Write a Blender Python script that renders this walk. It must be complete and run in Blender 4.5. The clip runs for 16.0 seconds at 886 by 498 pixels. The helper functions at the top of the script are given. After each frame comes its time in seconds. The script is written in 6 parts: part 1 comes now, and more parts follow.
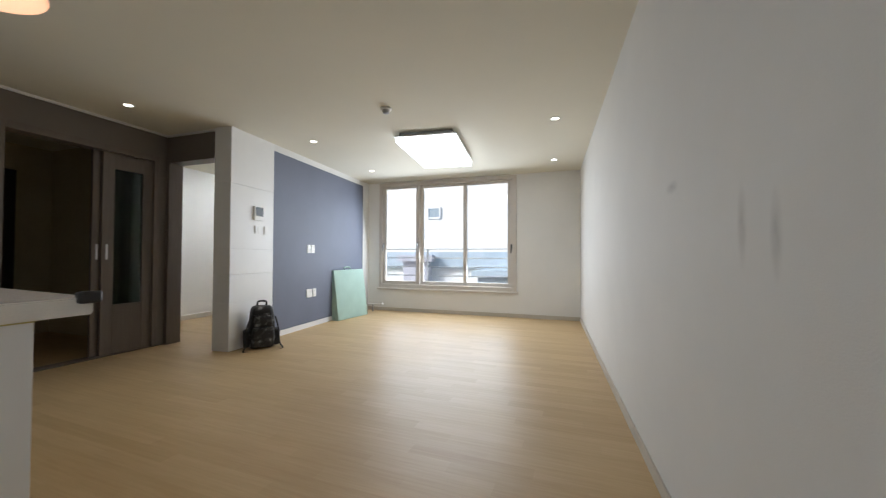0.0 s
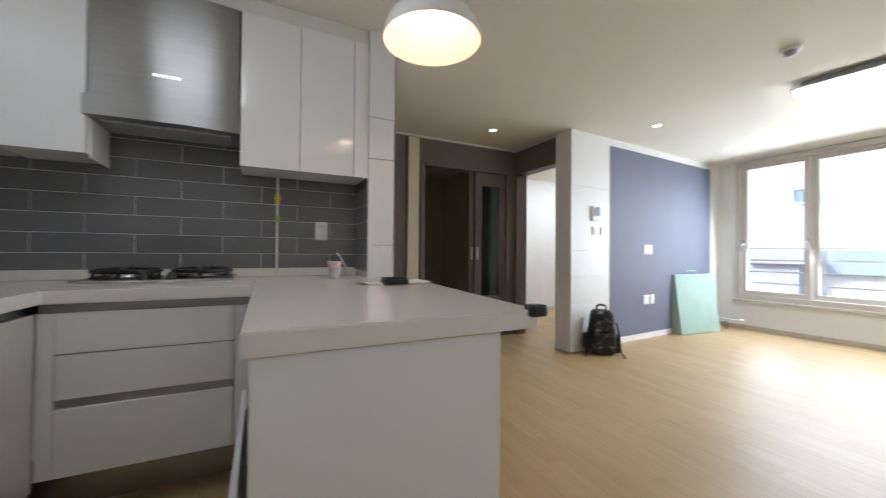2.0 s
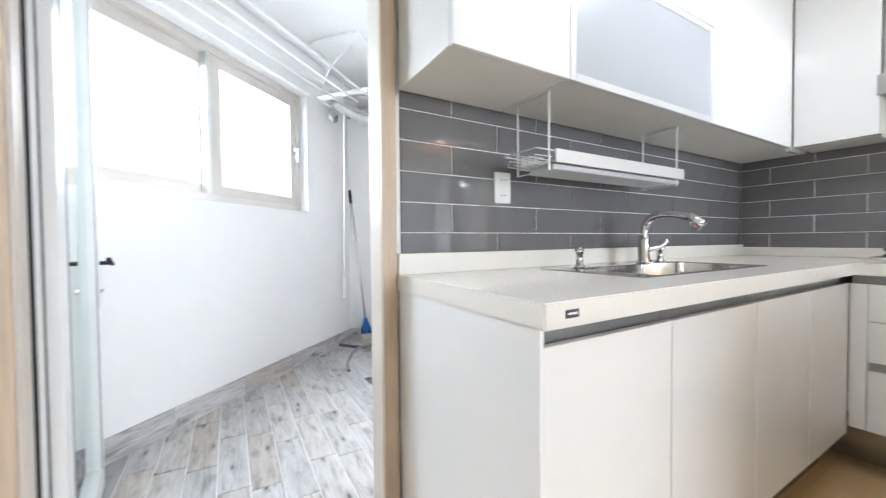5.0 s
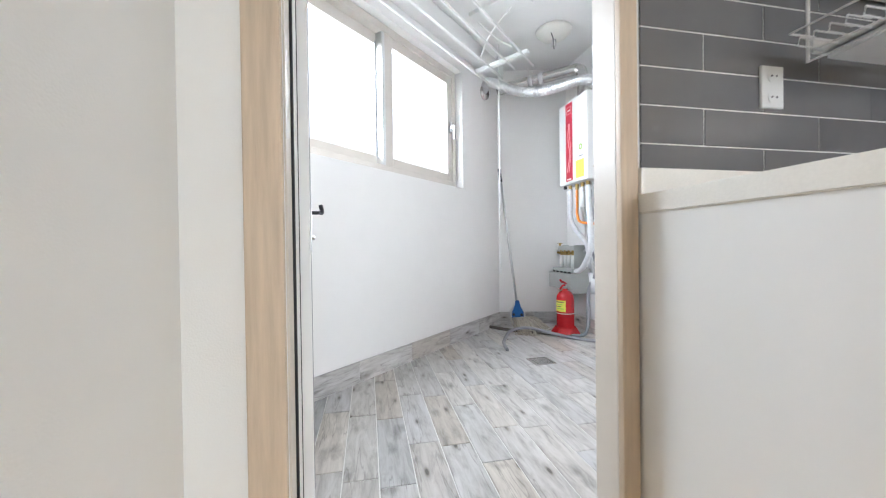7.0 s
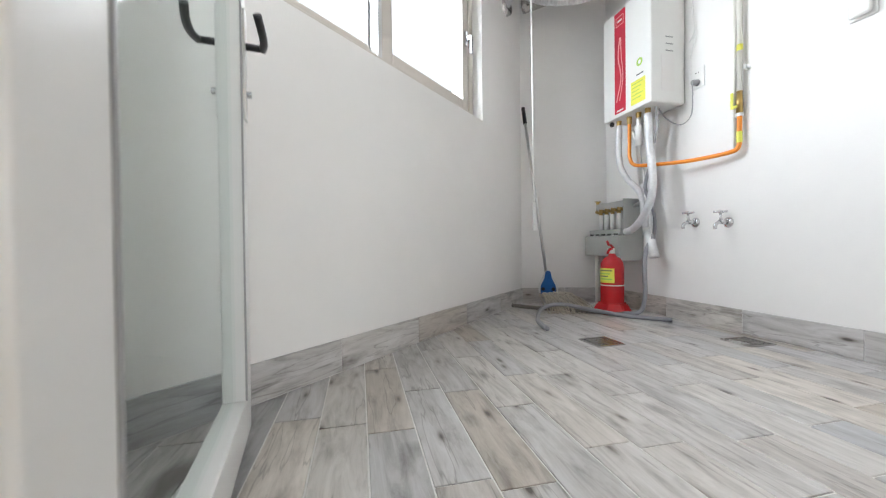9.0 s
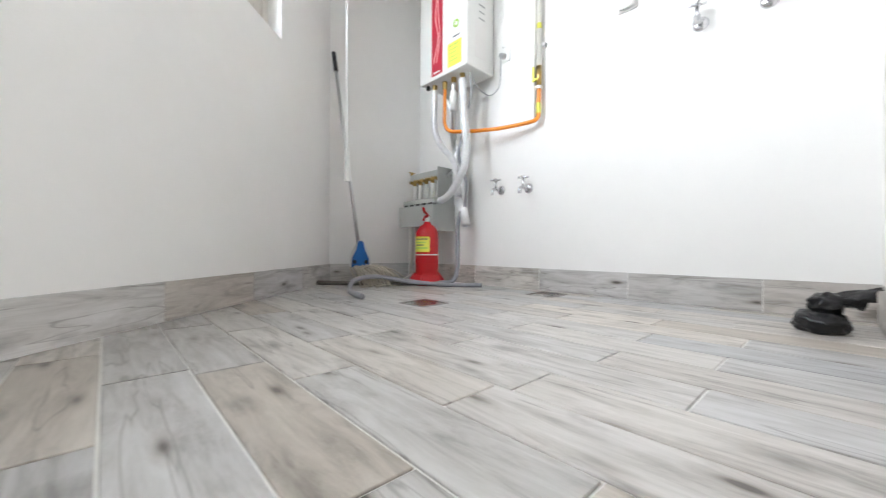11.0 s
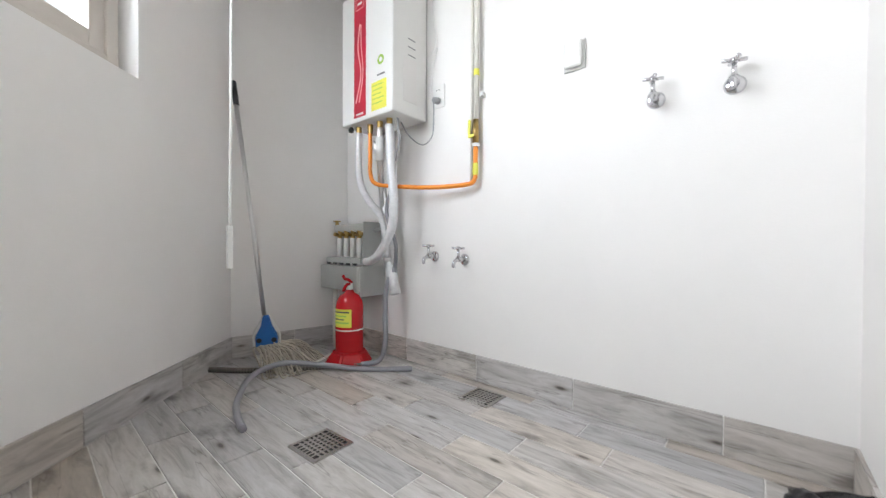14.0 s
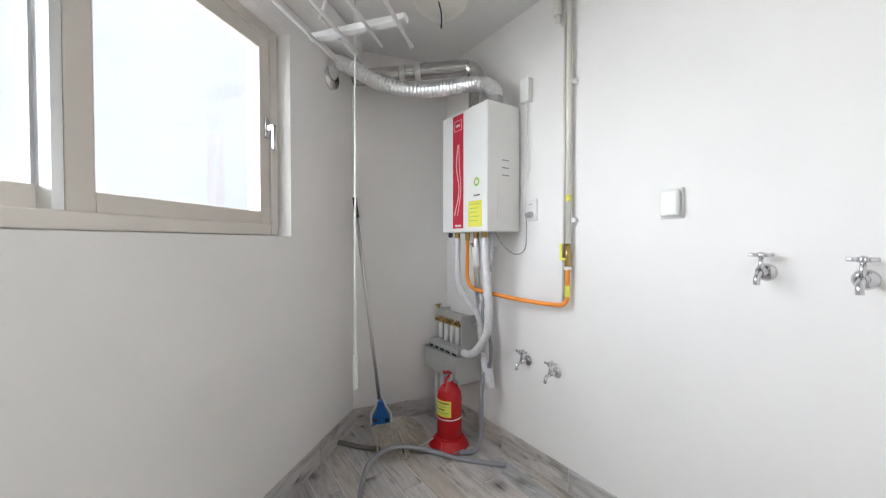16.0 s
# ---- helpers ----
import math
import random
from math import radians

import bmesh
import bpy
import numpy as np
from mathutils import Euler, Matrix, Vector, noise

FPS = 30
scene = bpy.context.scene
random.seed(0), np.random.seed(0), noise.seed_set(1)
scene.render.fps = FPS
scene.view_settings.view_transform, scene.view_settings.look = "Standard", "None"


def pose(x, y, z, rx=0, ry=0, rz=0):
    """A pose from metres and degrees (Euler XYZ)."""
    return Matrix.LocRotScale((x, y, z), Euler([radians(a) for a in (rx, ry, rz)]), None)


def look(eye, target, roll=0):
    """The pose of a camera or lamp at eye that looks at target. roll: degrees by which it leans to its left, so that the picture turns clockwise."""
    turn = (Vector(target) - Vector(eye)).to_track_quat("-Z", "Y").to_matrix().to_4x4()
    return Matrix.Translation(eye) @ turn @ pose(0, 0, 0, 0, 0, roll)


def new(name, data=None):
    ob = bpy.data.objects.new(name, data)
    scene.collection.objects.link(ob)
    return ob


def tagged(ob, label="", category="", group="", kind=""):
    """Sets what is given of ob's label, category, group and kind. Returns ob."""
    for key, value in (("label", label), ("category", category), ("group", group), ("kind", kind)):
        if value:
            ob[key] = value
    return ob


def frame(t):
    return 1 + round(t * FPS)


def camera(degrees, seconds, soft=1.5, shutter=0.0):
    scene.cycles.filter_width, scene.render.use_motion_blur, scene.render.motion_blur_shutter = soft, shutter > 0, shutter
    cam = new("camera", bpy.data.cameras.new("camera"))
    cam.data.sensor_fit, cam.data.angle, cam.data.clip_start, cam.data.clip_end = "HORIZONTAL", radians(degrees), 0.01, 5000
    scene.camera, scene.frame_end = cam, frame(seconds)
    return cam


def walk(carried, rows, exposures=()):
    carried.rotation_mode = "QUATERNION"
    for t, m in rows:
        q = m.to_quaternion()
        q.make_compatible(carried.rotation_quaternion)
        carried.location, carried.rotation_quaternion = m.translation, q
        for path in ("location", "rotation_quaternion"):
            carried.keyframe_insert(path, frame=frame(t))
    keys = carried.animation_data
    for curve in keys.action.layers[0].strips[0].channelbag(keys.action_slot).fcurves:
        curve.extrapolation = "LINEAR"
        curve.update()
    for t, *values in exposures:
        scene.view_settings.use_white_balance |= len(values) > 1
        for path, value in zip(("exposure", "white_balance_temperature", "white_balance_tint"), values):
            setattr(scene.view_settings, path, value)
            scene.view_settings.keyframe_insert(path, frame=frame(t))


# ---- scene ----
cam = camera(100.8, 16.0, soft=1.15, shutter=0.3)
PATH = [
    (0, (1.077, 0.68, 0.993), (0.434, 2.573, 1.033), 0.2),
    (0.5, (1.021, 0.675, 0.995), (0.149, 2.475, 1.03), 0.3),
    (1, (0.911, 0.672, 0.987), (-0.213, 2.326, 1.02), 0.4),
    (1.5, (0.737, 0.688, 0.996), (-0.724, 2.053, 1.025), 0.4),
    (2, (0.608, 0.663, 1.029), (-1.184, 1.551, 1.049), 0.5),
    (2.5, (0.591, 0.59, 1.027), (-1.375, 0.962, 1.029), 0.5),
    (3, (0.604, 0.567, 1.044), (-1.389, 0.399, 1.025), 1.1),
    (3.5, (0.64, 0.561, 1.052), (-1.256, -0.073, 1.016), 0.7),
    (4, (0.733, 0.496, 1.035), (-0.938, -0.602, 0.983), 0.5),
    (4.5, (0.877, 0.41, 1.023), (-0.462, -1.075, 0.975), -0.3),
    (5, (1.015, 0.407, 0.987), (0.009, -1.321, 0.941), -0.5),
    (5.2, (1.058, 0.422, 0.964), (0.165, -1.367, 0.921), -0.5),
    (7.5, (1.228, -0.025, 0.713), (0.844, -1.98, 0.695), -0.8),
    (8, (1.226, -0.217, 0.66), (0.821, -2.175, 0.635), -0.8),
    (8.2, (1.234, -0.288, 0.624), (0.824, -2.245, 0.598), -0.8),
    (10.3, (1.137, -0.944, 0.236), (0.302, -2.761, 0.243), 0.0),
    (10.5, (1.126, -0.952, 0.225), (0.16, -2.703, 0.228), 0.0),
    (11, (1.073, -0.948, 0.208), (-0.282, -2.418, 0.209), 0.3),
    (11.5, (1.03, -0.947, 0.215), (-0.639, -2.05, 0.212), 0.3),
    (12, (0.966, -0.938, 0.23), (-0.874, -1.722, 0.234), 0.2),
    (12.5, (0.905, -0.958, 0.247), (-0.896, -1.826, 0.257), 0.3),
    (13, (0.836, -0.99, 0.298), (-0.931, -1.927, 0.301), 0.3),
    (13.5, (0.769, -1.054, 0.434), (-0.869, -2.201, 0.428), 0.3),
    (14, (0.731, -1.058, 0.624), (-0.78, -2.368, 0.6), 0.3),
    (14.5, (0.755, -1.022, 0.775), (-0.553, -2.535, 0.75), 0.2),
    (15, (0.774, -0.983, 0.92), (-0.392, -2.608, 0.889), -0.0),
    (15.5, (0.793, -0.964, 1.031), (-0.327, -2.621, 0.996), -0.1),
    (16, (0.818, -0.94, 1.207), (-0.297, -2.6, 1.169), 0.0),
]
EXPOSURES = [(0.0, 0.25, 5900, 10), (0.8, 0.3, 5900, 10), (1.5, 0.5, 5800, 10), (2.0, 0.78, 5750, 11), (2.5, 1.6, 5750, 11), (3.0, 1.98, 5750, 10), (3.5, 2.28, 5700, 10),
             (5.2, 2.03, 5750, 10), (7.4, 1.65, 6000, 11), (8.2, 1.28, 6200, 11), (10.4, 1.55, 6300, 10), (11.5, 1.58, 6250, 11), (12.6, 1.48, 6250, 12), (14.0, 1.3, 6350, 12), (15.0, 1.25, 6350, 12), (16.0, 1.05, 6350, 12)]
walk(cam, [(t, look(eye, aim, roll)) for t, eye, aim, roll in PATH], EXPOSURES)

# ---- world, sun, large lights ----
world = bpy.data.worlds.new("sky")
scene.world = world
world.use_nodes = True
wt = world.node_tree
sky = wt.nodes.new("ShaderNodeTexSky")
sky.sky_type, sky.sun_disc, sky.sun_elevation, sky.sun_rotation = "NISHITA", False, radians(30), radians(236)
sky.air_density, sky.dust_density = 1.0, 4.0
wt.nodes["Background"].inputs[1].default_value = 0.15
wt.links.new(sky.outputs[0], wt.nodes["Background"].inputs[0])


def lamp(name, kind, m, power, color=(1, 1, 1), size=0.1, size_y=None, angle=None):
    data = bpy.data.lights.new(name, kind)
    data.energy, data.color = power, color
    if kind == "AREA":
        data.size = size
        if size_y:
            data.shape, data.size_y = "RECTANGLE", size_y
    if kind == "SUN":
        data.angle = angle
    if kind in ("POINT", "SPOT"):
        data.shadow_soft_size = size
    ob = new(name, data)
    ob.matrix_world = m
    return ob


lamp("sun", "SUN", look((-7.5, -5.0, 5.2), (0, 0, 0)), 4.0, (1.0, 0.96, 0.9), angle=radians(12))
lamp("sky_light_living", "AREA", look((-0.94, 6.708, 1.25), (-0.94, 4.0, 0.5)), 50, (0.93, 0.97, 1.0), 2.4, 1.5)
lamp("sky_light_veranda", "AREA", look((1.43, -2.51, 2.05), (0.6, -1.65, 1.17)), 78, (0.95, 0.98, 1.0), 2.6, 1.6)


# ---- materials ----
def mat(name, color, rough=0.5, metal=0.0, var=0.0, scale=6.0, bump=0.0, bump_scale=120.0, spec=0.5, coat=0.0, rvar=0.0, random_var=0.0, emit=0.0, stretch=(1, 1, 1)):
    """A surface with large and fine variation, fine relief and optional tint per piece."""
    m = bpy.data.materials.new(name)
    m.use_nodes = True
    nt = m.node_tree
    b = nt.nodes["Principled BSDF"]
    b.inputs["Base Color"].default_value = (*color, 1)
    b.inputs["Roughness"].default_value = rough
    b.inputs["Metallic"].default_value = metal
    b.inputs["Specular IOR Level"].default_value = spec
    b.inputs["Coat Weight"].default_value = coat
    b.inputs["Coat Roughness"].default_value = 0.06
    if emit:
        b.inputs["Emission Color"].default_value = (*color, 1)
        b.inputs["Emission Strength"].default_value = emit
    tc = nt.nodes.new("ShaderNodeTexCoord")
    mp = nt.nodes.new("ShaderNodeMapping")
    mp.inputs["Scale"].default_value = stretch
    nt.links.new(tc.outputs["Object"], mp.inputs["Vector"])
    if var or rvar or random_var:
        n1 = nt.nodes.new("ShaderNodeTexNoise")
        n1.inputs["Scale"].default_value, n1.inputs["Detail"].default_value = scale, 8
        n1.inputs["Roughness"].default_value = 0.62
        nt.links.new(mp.outputs[0], n1.inputs["Vector"])
        hsv = nt.nodes.new("ShaderNodeHueSaturation")
        hsv.inputs["Color"].default_value = (*color, 1)
        mr = nt.nodes.new("ShaderNodeMapRange")
        mr.inputs["From Min"].default_value, mr.inputs["From Max"].default_value = 0.3, 0.7
        mr.inputs["To Min"].default_value, mr.inputs["To Max"].default_value = 1 - var, 1 + var
        nt.links.new(n1.outputs[0], mr.inputs["Value"])
        out = mr.outputs[0]
        if random_var:
            oi = nt.nodes.new("ShaderNodeObjectInfo")
            m2 = nt.nodes.new("ShaderNodeMapRange")
            m2.inputs["To Min"].default_value, m2.inputs["To Max"].default_value = 1 - random_var, 1 + random_var
            nt.links.new(oi.outputs["Random"], m2.inputs["Value"])
            mu = nt.nodes.new("ShaderNodeMath")
            mu.operation = "MULTIPLY"
            nt.links.new(out, mu.inputs[0])
            nt.links.new(m2.outputs[0], mu.inputs[1])
            out = mu.outputs[0]
        nt.links.new(out, hsv.inputs["Value"])
        nt.links.new(hsv.outputs[0], b.inputs["Base Color"])
        if rvar:
            r = nt.nodes.new("ShaderNodeMapRange")
            r.inputs["From Min"].default_value, r.inputs["From Max"].default_value = 0.3, 0.7
            r.inputs["To Min"].default_value, r.inputs["To Max"].default_value = max(0.02, rough - rvar), min(1, rough + rvar)
            nt.links.new(n1.outputs[0], r.inputs["Value"])
            nt.links.new(r.outputs[0], b.inputs["Roughness"])
    if bump:
        n2 = nt.nodes.new("ShaderNodeTexNoise")
        n2.inputs["Scale"].default_value, n2.inputs["Detail"].default_value = bump_scale, 3
        nt.links.new(mp.outputs[0], n2.inputs["Vector"])
        bp = nt.nodes.new("ShaderNodeBump")
        bp.inputs["Strength"].default_value, bp.inputs["Distance"].default_value = bump, 0.002
        nt.links.new(n2.outputs[0], bp.inputs["Height"])
        nt.links.new(bp.outputs[0], b.inputs["Normal"])
    return m


def glass(name, tint=(0.97, 0.99, 1.0), gloss=0.07, rough=0.0):
    m = bpy.data.materials.new(name)
    m.use_nodes = True
    nt = m.node_tree
    nt.nodes.remove(nt.nodes["Principled BSDF"])
    tr, gl, mx = nt.nodes.new("ShaderNodeBsdfTransparent"), nt.nodes.new("ShaderNodeBsdfGlossy"), nt.nodes.new("ShaderNodeMixShader")
    tr.inputs[0].default_value = (*tint, 1)
    gl.inputs["Roughness"].default_value = rough
    mx.inputs[0].default_value = gloss
    nt.links.new(tr.outputs[0], mx.inputs[1])
    nt.links.new(gl.outputs[0], mx.inputs[2])
    nt.links.new(mx.outputs[0], nt.nodes["Material Output"].inputs[0])
    return m


def vinyl_floor():
    """Oak-look sheet flooring: printed strips in slightly different tans with long soft grain."""
    m = mat("oak_vinyl", (0.5, 0.36, 0.2), 0.46, spec=0.5)
    nt = m.node_tree
    link = nt.links.new
    b = nt.nodes["Principled BSDF"]

    def math_node(op, a, c):
        n = nt.nodes.new("ShaderNodeMath")
        n.operation = op
        for k, q in enumerate((a, c)):
            if isinstance(q, (int, float)):
                n.inputs[k].default_value = q
            elif q is not None:
                link(q, n.inputs[k])
        return n.outputs[0]

    tc = nt.nodes.new("ShaderNodeTexCoord")
    mp = nt.nodes.new("ShaderNodeMapping")
    mp.inputs["Rotation"].default_value = (0, 0, radians(2.4))
    mp.inputs["Location"].default_value = (0, 0, 0.37)
    link(tc.outputs["Object"], mp.inputs[0])
    sep = nt.nodes.new("ShaderNodeSeparateXYZ")
    link(mp.outputs[0], sep.inputs[0])
    row = math_node("FLOOR", math_node("MULTIPLY", sep.outputs[1], 1 / 0.086), None)
    col = math_node("FLOOR", math_node("ADD", math_node("MULTIPLY", sep.outputs[0], 1 / 0.62), math_node("MULTIPLY", row, 0.381)), None)
    cell = nt.nodes.new("ShaderNodeCombineXYZ")
    link(col, cell.inputs[0])
    link(row, cell.inputs[1])
    wn = nt.nodes.new("ShaderNodeTexWhiteNoise")
    wn.noise_dimensions = "2D"
    link(cell.outputs[0], wn.inputs["Vector"])
    m2 = nt.nodes.new("ShaderNodeMapping")
    m2.inputs["Scale"].default_value = (2.2, 42, 1)
    link(mp.outputs[0], m2.inputs[0])
    gr = nt.nodes.new("ShaderNodeTexNoise")
    gr.inputs["Scale"].default_value, gr.inputs["Detail"].default_value, gr.inputs["Roughness"].default_value = 1.4, 6, 0.6
    link(m2.outputs[0], gr.inputs["Vector"])
    big = nt.nodes.new("ShaderNodeTexNoise")
    big.inputs["Scale"].default_value, big.inputs["Detail"].default_value = 0.9, 3
    link(mp.outputs[0], big.inputs["Vector"])
    f = math_node("ADD", math_node("MULTIPLY", wn.outputs["Value"], 0.17), math_node("ADD", math_node("MULTIPLY", gr.outputs[0], 0.5), math_node("MULTIPLY", big.outputs[0], 0.42)))
    ramp = nt.nodes.new("ShaderNodeValToRGB")
    e = ramp.color_ramp.elements
    e[0].position, e[0].color = 0.3, (0.43, 0.285, 0.13, 1)
    e[1].position, e[1].color = 0.8, (0.6, 0.435, 0.23, 1)
    link(f, ramp.inputs[0])
    link(ramp.outputs[0], b.inputs["Base Color"])
    r = nt.nodes.new("ShaderNodeMapRange")
    r.inputs["From Min"].default_value, r.inputs["From Max"].default_value = 0.3, 0.7
    r.inputs["To Min"].default_value, r.inputs["To Max"].default_value = 0.39, 0.51
    link(big.outputs[0], r.inputs["Value"])
    link(r.outputs[0], b.inputs["Roughness"])
    bp = nt.nodes.new("ShaderNodeBump")
    bp.inputs["Strength"].default_value, bp.inputs["Distance"].default_value = 0.06, 0.001
    link(gr.outputs[0], bp.inputs["Height"])
    link(bp.outputs[0], b.inputs["Normal"])
    return m


def plank_tile(name, grain_axis=1):
    """Grey weathered-wood porcelain: tint per piece, long grain, dark knots."""
    m = mat(name, (0.4, 0.4, 0.4), 0.38)
    nt = m.node_tree
    b = nt.nodes["Principled BSDF"]
    tc = nt.nodes.new("ShaderNodeTexCoord")
    oi = nt.nodes.new("ShaderNodeObjectInfo")
    off = nt.nodes.new("ShaderNodeVectorMath")
    off.operation = "SCALE"
    off.inputs[0].default_value = (17.0, 31.0, 7.0)
    nt.links.new(oi.outputs["Random"], off.inputs["Scale"])
    add = nt.nodes.new("ShaderNodeVectorMath")
    nt.links.new(tc.outputs["Object"], add.inputs[0])
    nt.links.new(off.outputs[0], add.inputs[1])
    mp = nt.nodes.new("ShaderNodeMapping")
    sc = [30, 30, 30]
    sc[grain_axis] = 4.6
    mp.inputs["Scale"].default_value = sc
    nt.links.new(add.outputs[0], mp.inputs[0])
    gr = nt.nodes.new("ShaderNodeTexNoise")
    gr.inputs["Scale"].default_value, gr.inputs["Detail"].default_value, gr.inputs["Distortion"].default_value = 1.0, 9, 0.6
    gr.inputs["Roughness"].default_value = 0.68
    nt.links.new(mp.outputs[0], gr.inputs["Vector"])
    m3 = nt.nodes.new("ShaderNodeMapping")
    s3 = [9, 9, 9]
    s3[grain_axis] = 4.0
    m3.inputs["Scale"].default_value = s3
    nt.links.new(add.outputs[0], m3.inputs[0])
    kn = nt.nodes.new("ShaderNodeTexNoise")
    kn.inputs["Scale"].default_value, kn.inputs["Detail"].default_value = 1.0, 5
    nt.links.new(m3.outputs[0], kn.inputs["Vector"])
    ramp = nt.nodes.new("ShaderNodeValToRGB")
    e = ramp.color_ramp.elements
    e[0].position, e[0].color = 0.22, (0.2, 0.186, 0.17, 1)
    e[1].position, e[1].color = 0.66, (0.64, 0.62, 0.595, 1)
    e.new(0.38).color = (0.4, 0.38, 0.355, 1)
    e.new(0.5).color = (0.53, 0.508, 0.48, 1)
    nt.links.new(gr.outputs[0], ramp.inputs[0])
    knr = nt.nodes.new("ShaderNodeValToRGB")
    k = knr.color_ramp.elements
    k[0].position, k[0].color = 0.28, (0.38, 0.36, 0.345, 1)
    k[1].position, k[1].color = 0.42, (1, 1, 1, 1)
    k.new(0.34).color = (0.68, 0.67, 0.66, 1)
    nt.links.new(kn.outputs[0], knr.inputs[0])
    mul = nt.nodes.new("ShaderNodeMix")
    mul.data_type, mul.blend_type = "RGBA", "MULTIPLY"
    mul.inputs["Factor"].default_value = 1.0
    nt.links.new(ramp.outputs[0], mul.inputs[6])
    nt.links.new(knr.outputs[0], mul.inputs[7])
    m5 = nt.nodes.new("ShaderNodeMapping")
    s5 = [13, 13, 13]
    s5[grain_axis] = 4.2
    m5.inputs["Scale"].default_value = s5
    nt.links.new(add.outputs[0], m5.inputs[0])
    vo = nt.nodes.new("ShaderNodeTexVoronoi")
    vo.inputs["Scale"].default_value = 1.0
    nt.links.new(m5.outputs[0], vo.inputs["Vector"])
    eye = nt.nodes.new("ShaderNodeValToRGB")
    w = eye.color_ramp.elements
    w[0].position, w[0].color = 0.06, (0.16, 0.14, 0.12, 1)
    w[1].position, w[1].color = 0.25, (1, 1, 1, 1)
    w.new(0.09).color = (0.5, 0.46, 0.43, 1)
    w.new(0.125).color = (0.72, 0.7, 0.68, 1)
    w.new(0.16).color = (0.86, 0.85, 0.84, 1)
    nt.links.new(vo.outputs["Distance"], eye.inputs[0])
    m6 = nt.nodes.new("ShaderNodeMix")
    m6.data_type, m6.blend_type = "RGBA", "MULTIPLY"
    m6.inputs["Factor"].default_value = 0.95
    nt.links.new(mul.outputs[2], m6.inputs[6])
    nt.links.new(eye.outputs[0], m6.inputs[7])
    mul = m6
    tint = nt.nodes.new("ShaderNodeValToRGB")
    t = tint.color_ramp.elements
    t[0].position, t[0].color = 0.0, (0.74, 0.77, 0.82, 1)
    t[1].position, t[1].color = 1.0, (0.86, 0.79, 0.71, 1)
    for at, tone in ((0.2, (1.04, 1.02, 1.0, 1)), (0.4, (0.86, 0.87, 0.9, 1)), (0.6, (1.1, 1.04, 0.97, 1)), (0.8, (0.95, 0.97, 1.02, 1))):
        t.new(at).color = tone
    nt.links.new(oi.outputs["Random"], tint.inputs[0])
    m4 = nt.nodes.new("ShaderNodeMix")
    m4.data_type, m4.blend_type = "RGBA", "MULTIPLY"
    m4.inputs["Factor"].default_value = 1.0
    nt.links.new(mul.outputs[2], m4.inputs[6])
    nt.links.new(tint.outputs[0], m4.inputs[7])
    # fine dark cracks along the grain
    m7 = nt.nodes.new("ShaderNodeMapping")
    s7 = [22, 22, 22]
    s7[grain_axis] = 1.7
    m7.inputs["Scale"].default_value = s7
    nt.links.new(add.outputs[0], m7.inputs[0])
    ck = nt.nodes.new("ShaderNodeTexNoise")
    ck.inputs["Scale"].default_value, ck.inputs["Detail"].default_value, ck.inputs["Distortion"].default_value = 1.0, 3, 0.25
    nt.links.new(m7.outputs[0], ck.inputs["Vector"])
    crack = nt.nodes.new("ShaderNodeValToRGB")
    c = crack.color_ramp.elements
    c[0].position, c[0].color = 0.385, (1, 1, 1, 1)
    c[1].position, c[1].color = 0.415, (1, 1, 1, 1)
    c.new(0.4).color = (0.36, 0.34, 0.32, 1)
    nt.links.new(ck.outputs[0], crack.inputs[0])
    m8 = nt.nodes.new("ShaderNodeMix")
    m8.data_type, m8.blend_type = "RGBA", "MULTIPLY"
    m8.inputs["Factor"].default_value = 0.6
    nt.links.new(m4.outputs[2], m8.inputs[6])
    nt.links.new(crack.outputs[0], m8.inputs[7])
    nt.links.new(m8.outputs[2], b.inputs["Base Color"])
    b.inputs["Roughness"].default_value = 0.31
    bp = nt.nodes.new("ShaderNodeBump")
    bp.inputs["Strength"].default_value, bp.inputs["Distance"].default_value = 0.2, 0.002
    nt.links.new(gr.outputs[0], bp.inputs["Height"])
    nt.links.new(bp.outputs[0], b.inputs["Normal"])
    return m


WALL = mat("white_wallpaper", (0.78, 0.77, 0.74), 0.75, var=0.025, scale=1.5, bump=0.25, bump_scale=260)
WALLV = mat("white_wall_paint", (0.825, 0.808, 0.785), 0.6, var=0.025, scale=2.0, bump=0.2, bump_scale=180)
CEIL = mat("cream_ceiling_paper", (0.77, 0.74, 0.63), 0.85, var=0.02, scale=1.2, bump=0.2, bump_scale=300)
CEILV = mat("white_ceiling", (0.8, 0.79, 0.77), 0.8, var=0.02, scale=1.5, bump=0.1)
BLUE = mat("slate_blue_wallpaper", (0.145, 0.16, 0.215), 0.6, var=0.05, scale=2.0, bump=0.3, bump_scale=280)
BROWN = mat("taupe_woodgrain_film", (0.155, 0.126, 0.105), 0.45, var=0.1, scale=8, bump=0.15, stretch=(6, 6, 0.6))
BROWN2 = mat("taupe_wallpaper", (0.17, 0.145, 0.125), 0.7, var=0.04, scale=2, bump=0.25, bump_scale=260)
CREAMP = mat("cream_paint", (0.72, 0.67, 0.52), 0.6, var=0.03)
DARK = mat("dark_hall_door", (0.03, 0.027, 0.025), 0.5, var=0.1)
HALL = mat("hall_wallpaper", (0.56, 0.5, 0.34), 0.7, var=0.04)
FLOOR = vinyl_floor()
SKIRT = mat("beige_skirting", (0.55, 0.5, 0.42), 0.45, var=0.05, scale=10)
TILEW = mat("white_wall_panel", (0.8, 0.795, 0.775), 0.35, var=0.02, scale=3, random_var=0.012, bump=0.05)
